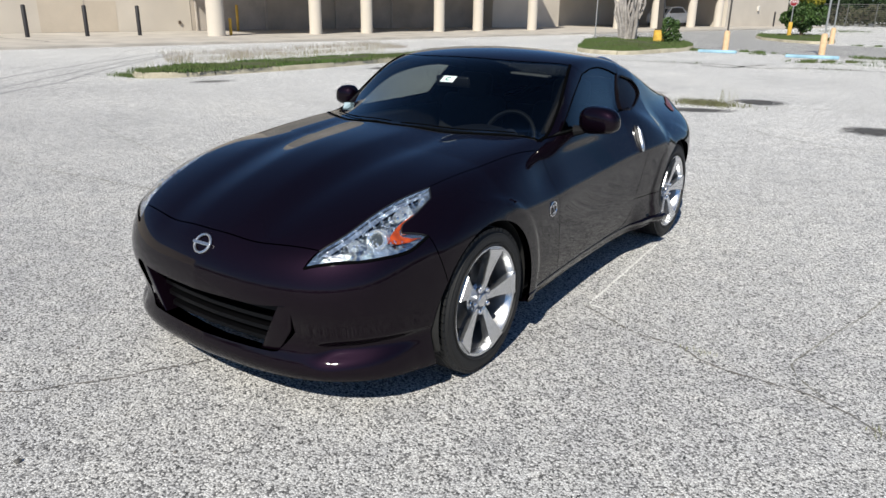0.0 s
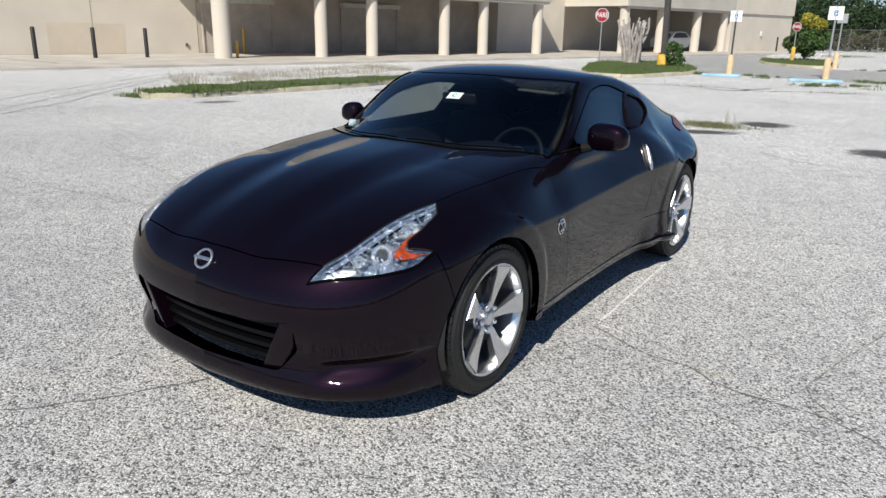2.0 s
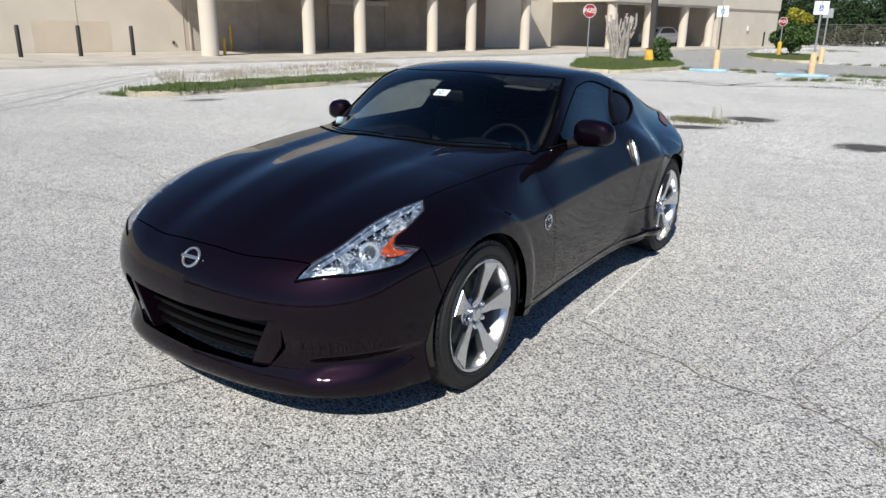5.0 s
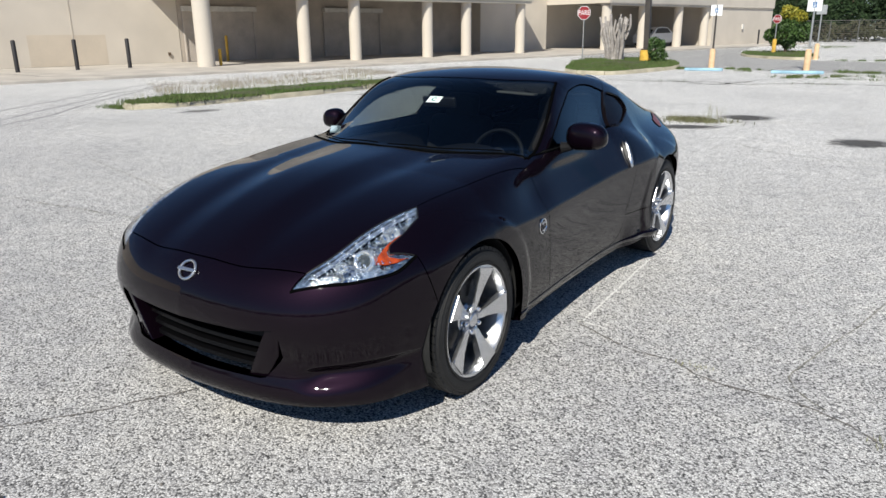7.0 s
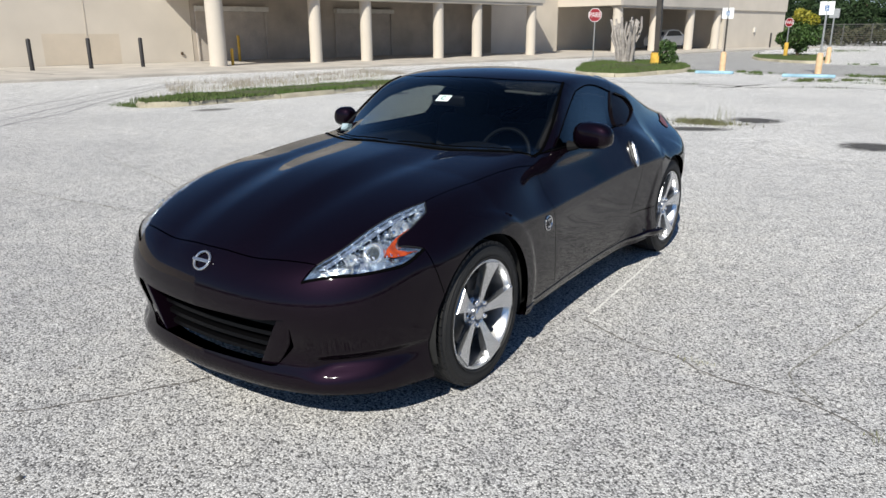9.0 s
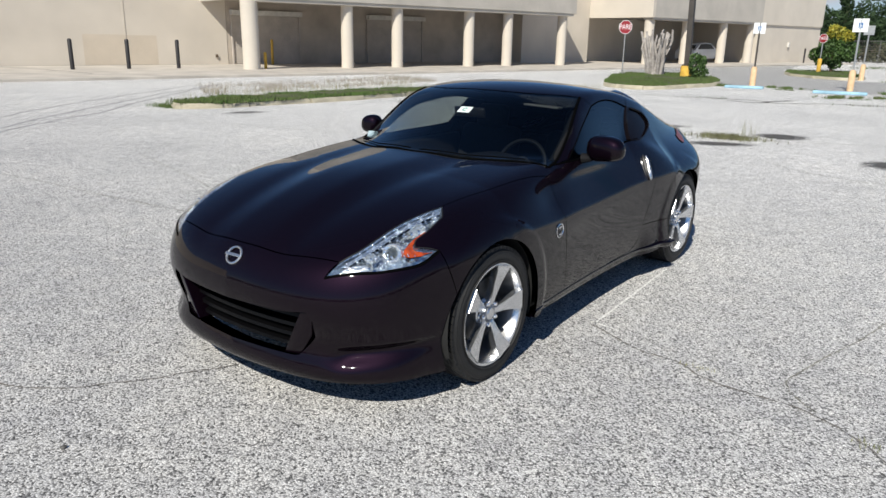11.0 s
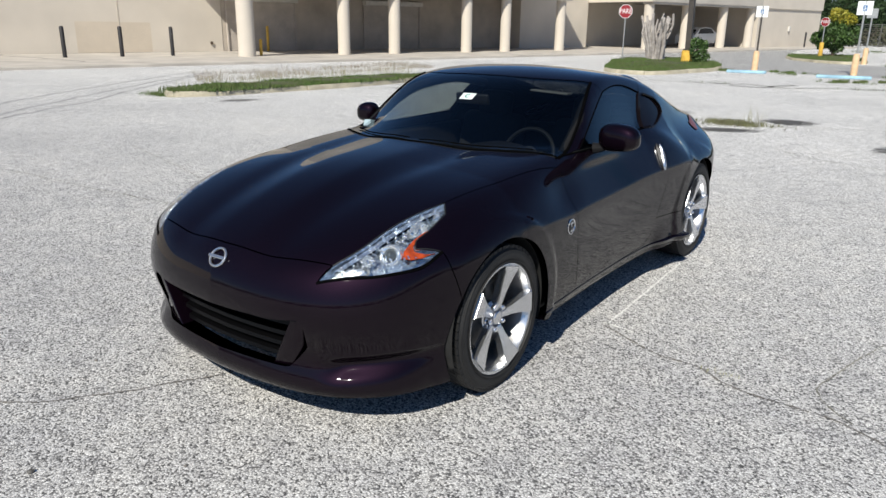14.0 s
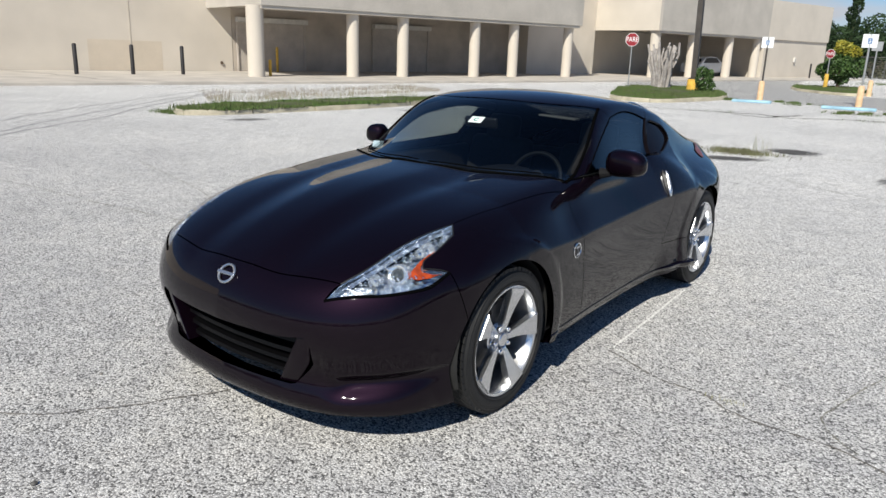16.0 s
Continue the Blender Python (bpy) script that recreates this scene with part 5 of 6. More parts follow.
def island(name, outline, label, blade_count, seed, tall=0.16, kerb_h=0.13, stone=1.15, worn=0.0):
    """A planted traffic island: kerb stones round a bed of soil, with grass."""
    rng = np.random.default_rng(seed)
    isl = thing(name, (0, 0, 0), label, "traffic island", kind="structure")
    pts = bend(*outline, outline[0], n=80)[:-1]
    mid = pts.mean(0)
    bm = bmesh.new()
    inner = mid + (pts - mid) * (1 - 0.16 / np.linalg.norm(pts - mid, axis=1))[:, None]
    vs = [bm.verts.new((x, y, kerb_h - 0.02 + 0.02 * rng.uniform())) for x, y in inner]
    top = bm.verts.new((mid[0], mid[1], kerb_h + 0.06))
    for i in range(len(vs)):
        bm.faces.new((vs[i], vs[(i + 1) % len(vs)], top))
    part("soil_bed", bm, soil, isl, smooth=True)
    per = np.vstack([pts, pts[:1]])
    length = np.r_[0, np.cumsum(np.linalg.norm(np.diff(per, axis=0), axis=1))]
    n = max(6, int(length[-1] / stone))
    for k in range(n):
        u0, u1 = length[-1] * k / n + 0.015, length[-1] * (k + 1) / n - 0.015
        us = np.linspace(u0, u1, 6)
        line = np.stack([np.interp(us, length, per[:, i]) for i in (0, 1)], -1)
        h = kerb_h + rng.uniform(-0.015, 0.012) - worn * max(0.0, rng.normal())
        sunk = rng.uniform(-1, 1) * worn
        tan = np.gradient(line, axis=0)
        tan /= np.linalg.norm(tan, axis=1)[:, None]
        nor = np.stack([-tan[:, 1], tan[:, 0]], -1)
        if np.dot(nor[0], mid - line[0]) < 0:
            nor = -nor
        bm = bmesh.new()
        rows_k = []
        for q, m_ in zip(line, nor):
            j = rng.uniform(-0.008, 0.008) * (1 + 30 * worn) + sunk
            rows_k.append([bm.verts.new((*(q + m_ * a), z)) for a, z in ((0.0 + j, -0.02), (0.012 + j, h - 0.035), (0.04 + j, h), (0.15, h), (0.17, h - 0.04), (0.17, -0.02))])
        for a, b in zip(rows_k, rows_k[1:]):
            for i in range(5):
                bm.faces.new((a[i], b[i], b[i + 1], a[i + 1]))
        bm.faces.new(rows_k[0])
        bm.faces.new(rows_k[-1][::-1])
        part("kerb_stone", bm, kerb_mat, isl, smooth=True)
    lo, hi = pts.min(0), pts.max(0)
    sp = []
    while len(sp) < blade_count:
        q = rng.uniform(lo, hi, size=(2000, 2))
        w = inside(q, mid + (pts - mid) * 0.985)
        for p in q[w]:
            patch = noise.noise(Vector((p[0] * 0.9, p[1] * 0.9, seed)))
            if rng.uniform() < 0.75 + patch:
                sp.append((p[0], p[1], kerb_h - 0.03, 1.0 + 0.9 * patch + (0.9 if rng.uniform() < 0.02 else 0)))
    for k in range(int(blade_count * 2.0 * worn)):
        u = length[-1] * ((k * 7919) % 997) / 997
        p = np.array([np.interp(u, length, per[:, i]) for i in (0, 1)])
        if noise.noise(Vector((p[0] * 0.7, p[1] * 0.7, seed + 3))) > 0.05:
            q = mid + (p - mid) * (1 - rng.uniform(-0.02, 0.03))
            sp.insert(0, (q[0], q[1], kerb_h - 0.03, 1.3))
    blades("grass", sp[:blade_count], tall, 0.011, grass_mat, "", "", seed=seed, parent=isl)
    return isl


island("traffic_island", [(-11.85, 6.55), (-11.45, 7.0), (-11.15, 8.4), (-10.9, 10.2), (-10.75, 13.2), (-10.4, 17.5), (-10.6, 18.6), (-11.3, 18.8), (-11.7, 16.5), (-12.15, 12.5), (-12.6, 9.6), (-12.75, 7.8), (-12.4, 6.8)], "long grassy island with a mossy broken kerb", 26000, 5, tall=0.075, stone=1.7, worn=0.028)
island("traffic_island", [(-9.6, 23.9), (-8.6, 22.2), (-7.4, 21.8), (-6.5, 23.6), (-6.1, 26.2), (-6.8, 29.2), (-8.4, 31.8), (-10.4, 33.0), (-11.8, 31.8), (-11.3, 28.2)], "grassy island with a kerb round a cut tree", 18000, 6, tall=0.10)
island("traffic_island", [(-6.2, 39.4), (-4.8, 37.6), (-3.2, 36.5), (-2.6, 38.0), (-3.4, 41.7), (-5.1, 46.2), (-6.6, 45.6), (-7.0, 41.8)], "grassy island with a pale kerb and a shrub", 6000, 7, tall=0.10)

# older grey drive aisle along the pavement
rng = np.random.default_rng(21)
edge = [(9.0, 25.2), (4.0, 25.6), (-0.3, 25.9), (-1.0, 26.3), (-2.6, 26.5), (-4.6, 27.6), (-6.4, 27.4), (-7.6, 30.2), (-10.6, 33.6), (-13.6, 35.0)] + [tuple(local(k, 4.36))[:2] for k in (21, 26, 32, 38, 44)] + [(-8.6, 49.0), (-7.1, 43.0), (-6.6, 40.0), (-4.6, 37.2), (-3.0, 36.2), (0.0, 35.4), (9.0, 34.0)]
edge = resample(np.array(edge), 0.5)
edge = edge + rng.normal(size=edge.shape) * 0.06
bm = bmesh.new()
bm.faces.new([bm.verts.new((x, y, 0.004)) for x, y in edge])
bmesh.ops.triangulate(bm, faces=bm.faces[:])
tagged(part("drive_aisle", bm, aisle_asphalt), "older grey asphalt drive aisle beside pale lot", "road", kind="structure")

# weeds straggling round the islands and in the joints of the asphalt
rng = np.random.default_rng(11)
sp = [(-12.4 + rng.normal() * 0.28, 6.72 + rng.normal() * 0.12, 0, 0.7) for _ in range(500)]
sp += [(-12.9 + 0.1 * k / 100 + rng.normal() * 0.25, 8.0 + 9 * k / 500, 0, 1.2) for k in range(500)]
olive = [(-1.0 + rng.normal() * 0.27, 10.4 + rng.normal() * 0.16, 0, 0.8) for _ in range(900)]
blades("weeds", sp, 0.10, 0.006, grass_mat, "low green weeds growing in the asphalt", "weeds", seed=4)
olive_mat = material("olive_weeds", (0.14, 0.15, 0.07), 0.85, vary=0.5, scale=5.0, tint=(0.10, 0.09, 0.05))
blades("weeds", olive, 0.10, 0.006, olive_mat, "low olive tuft of weeds on the asphalt", "weeds", lean=0.9, seed=44)
sp = [(-0.78 + rng.normal() * 0.13, 10.6 + rng.normal() * 0.12, 0, 1.0) for _ in range(24)]
sp += [(-13.6 + rng.normal() * 0.25, 8 + 9 * rng.uniform(), 0, 0.9) for _ in range(500)]
sp += [(-9.4 + rng.normal() * 0.5, 21.9 + rng.normal() * 0.3, 0, 0.25) for _ in range(200)]
blades("dry_weeds", sp, 0.30, 0.003, dry_grass, "tall dry weed stems beside the green tuft", "weeds", lean=0.3, seed=9)
sp = []
while len(sp) < 4200:
    u, v = rng.uniform(), rng.uniform()
    x, y = -14.6 - 3.4 * v, 9.3 + 10.5 * u + 2.0 * v
    if noise.noise(Vector((x * 0.8, y * 0.8, 5.0))) + 0.35 - 0.5 * v > rng.uniform(-0.2, 0.6):
        sp.append((x, y, 0, 0.6 + 0.5 * rng.uniform()))
straw = material("grey_straw", (0.33, 0.29, 0.255), 0.9, vary=0.4, scale=3.0, tint=(0.24, 0.225, 0.165))
blades("straw_weeds", sp, 0.16, 0.005, straw, "thin grey dry weeds over pale asphalt", "weeds", lean=0.5, seed=19)
mats = []
for (x0, y0), (x1, y1), wide_, n in (((-4.3, 27.25), (-2.7, 26.7), 0.16, 900), ((-1.75, 22.9), (-0.3, 24.0), 0.22, 1500), ((-0.7, 26.6), (1.4, 26.0), 0.25, 900), ((0.2, 24.2), (1.6, 24.4), 0.2, 700), ((-6.3, 26.9), (-5.4, 26.6), 0.15, 500), ((-5.4, 58.0), (-4.0, 62.0), 1.2, 900), ((-1.4, 36.2), (0.6, 36.6), 0.3, 500), ((-12.7, 6.68), (-12.1, 6.62), 0.09, 900)):
    for _ in range(n * 2):
        u = rng.uniform()
        x, y = x0 + (x1 - x0) * u + rng.normal() * wide_ * 0.7, y0 + (y1 - y0) * u + rng.normal() * wide_
        if noise.noise(Vector((x * 2.6, y * 1.3, 2.0))) > rng.uniform(-0.15, 0.35):
            mats.append((x, y, 0, rng.uniform(0.4, 1.2)))
blades("weed_mat", mats, 0.09, 0.010, grass_mat, "low dark green weeds by the wheel stops", "weeds", lean=0.9, seed=33)
sp = []
for (x0, y0), (x1, y1), n in (((-5.4, 19.7), (-3.1, 20.0), 90), ((-1.0, 20.2), (0.8, 20.4), 70), ((-4.0, 26.0), (-2.9, 25.9), 300), ((-0.4, 24.2), (0.8, 24.0), 260), ((-1.3, 22.8), (1.2, 22.6), 160), ((-6.2, 26.6), (-5.3, 26.0), 150)):
    for _ in range(n):
        u = rng.uniform()
        x = x0 + (x1 - x0) * u
        if noise.noise(Vector((x * 2.2, y0, 7.0))) > 0.0:
            sp.append((x + rng.normal() * 0.06, y0 + (y1 - y0) * u + rng.normal() * 0.10, 0, 0.7))
blades("joint_weeds", sp, 0.10, 0.006, grass_mat, "thin line of weeds in asphalt joints", "weeds", seed=14)


def ribbon(name, pts, width, mat, label, category, seed=0, z=0.004, jag=0.35, n=60, wander=0.25):
    """A ragged flat strip on the ground along a few points."""
    r = np.random.default_rng(seed)
    q = bend(*pts, n=n)
    t = np.gradient(q, axis=0)
    t /= np.linalg.norm(t, axis=1)[:, None]
    m_ = np.stack([-t[:, 1], t[:, 0]], -1)
    q = q + m_ * (np.cumsum(r.normal(size=n)) * width * wander)[:, None]
    w = width * np.clip(1 + jag * r.normal(size=(n, 2)), 0.15, 2.2) / 2
    w[0] = w[-1] = width * 0.08
    v = [(*(q[i] + m_[i] * s * w[i, k]), z) for i in range(n) for k, s in ((0, -1), (1, 1))]
    f = [(2 * i, 2 * i + 2, 2 * i + 3, 2 * i + 1) for i in range(n - 1)]
    return tagged(link_mesh(name, v, f, mat), label, category, kind="structure")


for k, (pts, w, mt) in enumerate((
        (((0.95, 0.95), (1.16, 0.86), (1.42, 0.78), (1.57, 0.78), (1.67, 0.71), (1.82, 0.67), (1.99, 0.66), (2.15, 0.65), (2.35, 0.58), (2.6, 0.38), (2.9, 0.1)), 0.012, crack_dark),
        (((2.25, 0.63), (2.11, 0.76), (2.07, 0.84), (2.10, 1.05), (2.16, 1.3), (2.24, 1.58), (2.33, 1.98), (2.5, 2.6)), 0.010, crack_weed),
        (((-1.1, -1.62), (-0.67, -1.41), (-0.42, -1.13), (-0.3, -0.92), (-0.22, -0.78), (-0.1, -0.5)), 0.010, crack_dark),
        (((-7.5, 0.6), (-5.76, 0.86), (-4.45, 0.95), (-2.93, 1.14), (-1.8, 1.3)), 0.014, crack_weed),
        (((-6.6, 2.6), (-6.08, 2.47), (-5.2, 2.25), (-4.53, 2.09), (-3.9, 1.9)), 0.013, crack_weed),
        (((-11.0, 4.5), (-9.0, 5.6), (-7.0, 6.0), (-5.0, 6.6), (-3.0, 7.0)), 0.02, crack_weed),
        (((-7.5, 19.2), (-5.4, 19.7), (-4.0, 19.9), (-3.1, 20.0), (-2.2, 19.4), (-1.0, 20.2), (0.8, 20.4), (4.0, 21.2)), 0.11, crack_deep),
        (((-3.6, 19.2), (-2.75, 19.4), (-2.5, 20.3), (-2.2, 20.9)), 0.12, crack_deep),
        (((-2.0, 9.7), (-1.3, 10.1), (-0.2, 10.6), (1.2, 11.2), (3.0, 11.6)), 0.03, crack_weed),
        (((0.2, 8.1), (1.2, 7.4), (2.2, 7.2), (3.6, 6.6)), 0.02, crack_weed))):
    ribbon("crack", pts, w * (0.7 if w < 0.05 else 1), mt, "narrow dirty crack in the asphalt", "crack", 20 + k, jag=0.7, n=110)
for k, (a, b, c) in enumerate((((-9.5, 5.2), (-8.6, 2.5), (-7.6, -2.0)), ((0.2, 4.0), (1.2, 1.5), (2.0, -3.0)), ((-40, 5.6), (-12, 5.75), (1.0, 5.7)))):
    ribbon("pavement_crack", [tuple(local(s, -n))[:2] for s, n in (a, b, c)], 0.09, crack_dark, "dark crack across the concrete pavement", "crack", 70 + k, z=0.104)
# small green sprouts in the near crack
sp = [(1.66 + rng.normal() * 0.05, 0.76 + rng.normal() * 0.012, 0, 1) for _ in range(26)] + [(2.47 + rng.normal() * 0.03, 0.47 + rng.normal() * 0.03, 0, 1) for _ in range(30)]
blades("sprouts", sp, 0.022, 0.002, dry_grass, "tiny dry sprouts in a crack", "weeds", seed=8)

ribbon("parking_line", ((0.975, 0.97), (0.96, 1.4), (0.935, 2.0), (0.925, 2.3)), 0.015, line_paint, "worn thin white parking line", "line", 41, n=90, wander=0.03, jag=0.5)
ribbon("parking_line", ((0.94, 0.99), (1.05, 0.975), (1.14, 0.96)), 0.013, line_paint, "worn thin white parking line", "line", 42, n=24, wander=0.03)


def soaked(name, color, most):
    """A stain that thins out towards its ragged rim."""
    m = material(name, color, 0.85, vary=0.4, scale=6.0, grain=0.5, grain_scale=90)
    nt = m.node_tree
    tc, sub, size, noise_, wide, thin = [nt.nodes.new("ShaderNode" + k) for k in ("TexCoord", "VectorMath", "VectorMath", "TexNoise", "Math", "MapRange")]
    sub.operation, size.operation, wide.operation = "MULTIPLY_ADD", "LENGTH", "MULTIPLY_ADD"
    sub.inputs[1].default_value, sub.inputs[2].default_value = (1, 1, 0), (-0.5, -0.5, 0)
    noise_.inputs["Scale"].default_value, noise_.inputs["Detail"].default_value = 7.0, 6.0
    wide.inputs[1].default_value = 0.5
    thin.inputs["From Min"].default_value, thin.inputs["From Max"].default_value = 0.74, 0.42
    thin.inputs["To Max"].default_value = most
    nt.links.new(tc.outputs["Generated"], sub.inputs[0])
    nt.links.new(sub.outputs[0], size.inputs[0])
    nt.links.new(tc.outputs["Object"], noise_.inputs["Vector"])
    nt.links.new(noise_.outputs["Fac"], wide.inputs[0])
    nt.links.new(size.outputs["Value"], wide.inputs[2])
    nt.links.new(wide.outputs[0], thin.inputs["Value"])
    nt.links.new(thin.outputs["Result"], nt.nodes["Principled BSDF"].inputs["Alpha"])
    return m


oil, old_oil = soaked("oil_stain", (0.10, 0.095, 0.09), 0.9), soaked("old_oil_stain", (0.2, 0.19, 0.175), 0.6)


def blot(at, rx, ry, turn, seed, mat):
    r = np.random.default_rng(seed)
    n = 40
    ph = r.uniform(0, 6.28, 4)
    v = [(0, 0, 0.003)]
    for i in range(n):
        a = 2 * math.pi * i / n
        k = 1 + sum(0.16 / (j + 1) * math.sin((j + 2) * a + ph[j]) for j in range(4)) + 0.08 * r.normal()
        v.append((rx * k * math.cos(a), ry * k * math.sin(a), 0.003))
    f = [(0, 1 + i, 1 + (i + 1) % n) for i in range(n)]
    ob = link_mesh("stain", v, f, mat)
    ob.matrix_world = pose(*at, 0, 0, 0, turn)
    return tagged(ob, "dark oily stain on pale asphalt", "stain", kind="structure")


blot((-0.3, 11.35), 0.52, 0.50, 20, 1, oil)
blot((-0.95, 9.55), 0.58, 0.36, 25, 2, oil)
blot((1.74, 9.0), 0.5, 0.5, 15, 3, oil)
blot((-2.4, 11.6), 0.45, 0.3, 15, 7, old_oil)
blot((-10.2, 7.2), 0.6, 0.3, 60, 4, old_oil)
blot((-9.6, 12.3), 0.8, 0.3, 65, 5, oil)
# a dark pebble and some loose stones
for k, (x, y, r) in enumerate(((-0.11, -1.62, 0.013), (0.3, -1.25, 0.007), (1.0, -1.3, 0.007), (1.9, -0.4, 0.006), (-0.8, -1.0, 0.008), (2.3, -0.9, 0.007))):
    bm = bmesh.new()
    bmesh.ops.create_icosphere(bm, subdivisions=2, radius=r)
    for v in bm.verts:
        v.co *= 1 + 0.25 * noise.noise(v.co * 90 + Vector((k, 0, 0)))
        v.co.z *= 0.6
    o = part("pebble", bm, stain_mat if k == 0 else crack_dark, smooth=True)
    o.matrix_world = pose(x, y, r * 0.5)
    tagged(o, "small dark loose pebble on asphalt", "pebble", "loose pebbles")
# curved tyre marks on the far drive
tread = material("tyre_mark", (0.38, 0.375, 0.375), 0.9, vary=0.3, scale=3.0, grain=0.4, grain_scale=50)
for k, d in enumerate((0, 0.45, 1.5)):
    ribbon("tyre_mark", ((-9.5 - d, 1.5), (-11.4 - d, 3.6), (-13.0 - d, 5.6), (-15.2 - d * 0.6, 8.2), (-18 - d * 0.3, 12.0)), 0.09, tread, "faint grey curved tyre mark", "tyre mark", 50 + k, z=0.003, jag=0.12, n=80)

# ---- bollards along the wall ----
for s in (-7.36, -5.1, -2.93):
    b = thing("bollard", local(s, -1.9, 0.1), "slim black steel bollard before the wall", "bollard", "wall bollards")
    bm = bmesh.new()
    lathe(bm, [(0.085, 0), (0.085, 1.20), (0.06, 1.24), (0, 1.25)], n=16)
    part("tube", bm, black_steel, b, smooth=True)
for s, n, mt, lab, h in ((0.55, -0.25, yellow_paint, "short yellow guard post beside a column", 0.75), (3.2, -4.9, yellow_paint, "yellow guard post before a shutter", 1.3), (10.1, -2.6, black_steel, "dark guard post inside the arcade", 1.35), (49.3, 2.0, black_steel, "leaning dark post before the end wall", 1.2)):
    b = thing("guard_post", local(s, n, 0.1), lab, "post")
    bm = bmesh.new()
    lathe(bm, [(0.07, 0), (0.07, h - 0.03), (0.04, h), (0, h)], n=14)
    part("tube", bm, mt, b, smooth=True)


# ---- signs ----
def octagon(r):
    return [(r * math.cos(math.pi / 8 + k * math.pi / 4), r * math.sin(math.pi / 8 + k * math.pi / 4)) for k in range(8)]


def stop_sign(at, height, r, face, label, sleeve=False):
    t = thing("stop_sign", at, label, "sign", "stop signs")
    bm = bmesh.new()
    tube(bm, [(0, 0.03, 0), (0, 0.03, height + 0.1)], 0.03, 8)
    part("post", bm, steel, t, smooth=True)
    up = pose(0, 0, height, 90, 0, 0)
    spin = pose(0, 0, 0, 0, 0, face)
    for name, rr, d, z, mt in (("plate", r, 0.012, -0.012, sign_white), ("red_face", r * 0.93, 0.004, 0.0, sign_red)):
        bm = bmesh.new()
        prism(bm, octagon(rr), d, spin @ up @ Matrix.Translation((0, 0, z)))
        part(name, bm, mt, t)
    cu = bpy.data.curves.new("word", "FONT")
    cu.body, cu.align_x, cu.align_y, cu.size, cu.extrude = "PARE", "CENTER", "CENTER", r * 0.78, 0.002
    word = new("word", cu)
    word.data.materials.append(sign_white)
    word.parent = t
    word.matrix_local = spin @ up @ Matrix.Translation((0, 0, 0.007)) @ Matrix.Diagonal((0.95, 1.25, 1, 1))
    if sleeve:
        bm = bmesh.new()
        lathe(bm, [(0.11, 0), (0.11, 0.72), (0.08, 0.78), (0, 0.78)], n=14)
        part("sleeve", bm, yellow_paint, t, "yellow painted concrete sleeve", smooth=True)
    return t


stop_sign((-11.65, 30.2, 0.1), 2.15, 0.32, 18, "red octagonal stop sign on a steel post")
stop_sign((-5.45, 42.6, 0.1), 1.85, 0.25, -8, "red octagonal stop sign with a yellow post sleeve", True)


def parking_sign(at, height, w, h, face, label, post_mat, blank=False):
    t = thing("parking_sign", at, label, "sign", "parking signs")
    bm = bmesh.new()
    lathe(bm, [(0.115, 0), (0.11, 0.68), (0.085, 0.75), (0, 0.76)], n=18)
    part("sleeve", bm, peach_paint, t, "peach painted concrete sleeve", smooth=True)
    bm = bmesh.new()
    tube(bm, [(0, 0.03, 0.75), (0, 0.03, height + h / 2)], 0.035, 8)
    part("post", bm, post_mat, t, smooth=True)
    m = pose(0, 0, 0, 0, 0, face) @ pose(0, 0, height, 90, 0, 0)
    bm = bmesh.new()
    box(bm, (-w / 2, -h / 2, -0.012), (w / 2, h / 2, 0.0), 0.003, m)
    part("plate", bm, steel if blank else sign_white, t)
    if not blank:
        bm = bmesh.new()
        box(bm, (-w * 0.14, -h * 0.22, 0.001), (w * 0.14, h * 0.2, 0.004), 0.001, m)
        part("symbol_panel", bm, sign_blue, t)
        for lo, hi in (((-0.02, 0.02), (0.0, 0.07)), ((-0.02, -0.03), (0.04, 0.0)), ((-0.05, -0.07), (0.02, -0.05))):
            bm = bmesh.new()
            box(bm, (*lo, 0.005), (*hi, 0.007), 0.001, m)
            part("symbol_bar", bm, sign_white, t)
    return t


parking_sign((-5.0, 27.4, 0), 2.18, 0.42, 0.40, 14, "white parking sign with a blue symbol, peach base", brown_steel)
parking_sign((-1.62, 27.5, 0), 2.30, 0.48, 0.46, 6, "white parking sign with a blue symbol, peach base", steel)
parking_sign((-2.6, 37.3, 0), 2.3, 0.44, 0.42, 10, "grey sign back on a post with peach base", steel, True)
for x, y, length, turn in ((-4.9, 25.9, 1.35, 8), (-1.6, 25.3, 1.65, 6)):
    ws_ = thing("wheel_stop", (x, y, 0), "faded pale blue concrete wheel stop", "wheel stop", "wheel stops", turn=turn)
    bm = bmesh.new()
    box(bm, (-length / 2, -0.16, 0), (length / 2, 0.16, 0.10), 0.03, seg=3)
    part("bar", bm, blue_paint, ws_)

# ---- lamp post with its painted base ----
lp = thing("lamp_post", (-8.48, 29.9, 0.08), "dark brown square lamp post on yellow base", "lamp post")
bm = bmesh.new()
lathe(bm, [(0.27, -0.05), (0.265, 0.49), (0.24, 0.54), (0, 0.54)], n=24)
part("base", bm, yellow_paint, lp, "yellow painted concrete base", smooth=True)
bm = bmesh.new()
box(bm, (-0.18, -0.18, 0.54), (0.18, 0.18, 0.60), 0.01)
part("base_plate", bm, brown_steel, lp)
bm = bmesh.new()
box(bm, (-0.115, -0.115, 0.60), (0.115, 0.115, 9.0), 0.015, Matrix.Translation((0, 0, 0.6)) @ pose(0, 0, 0, 0, -1.3, 0) @ Matrix.Translation((0, 0, -0.6)))
part("pole", bm, brown_steel, lp)
bm = bmesh.new()
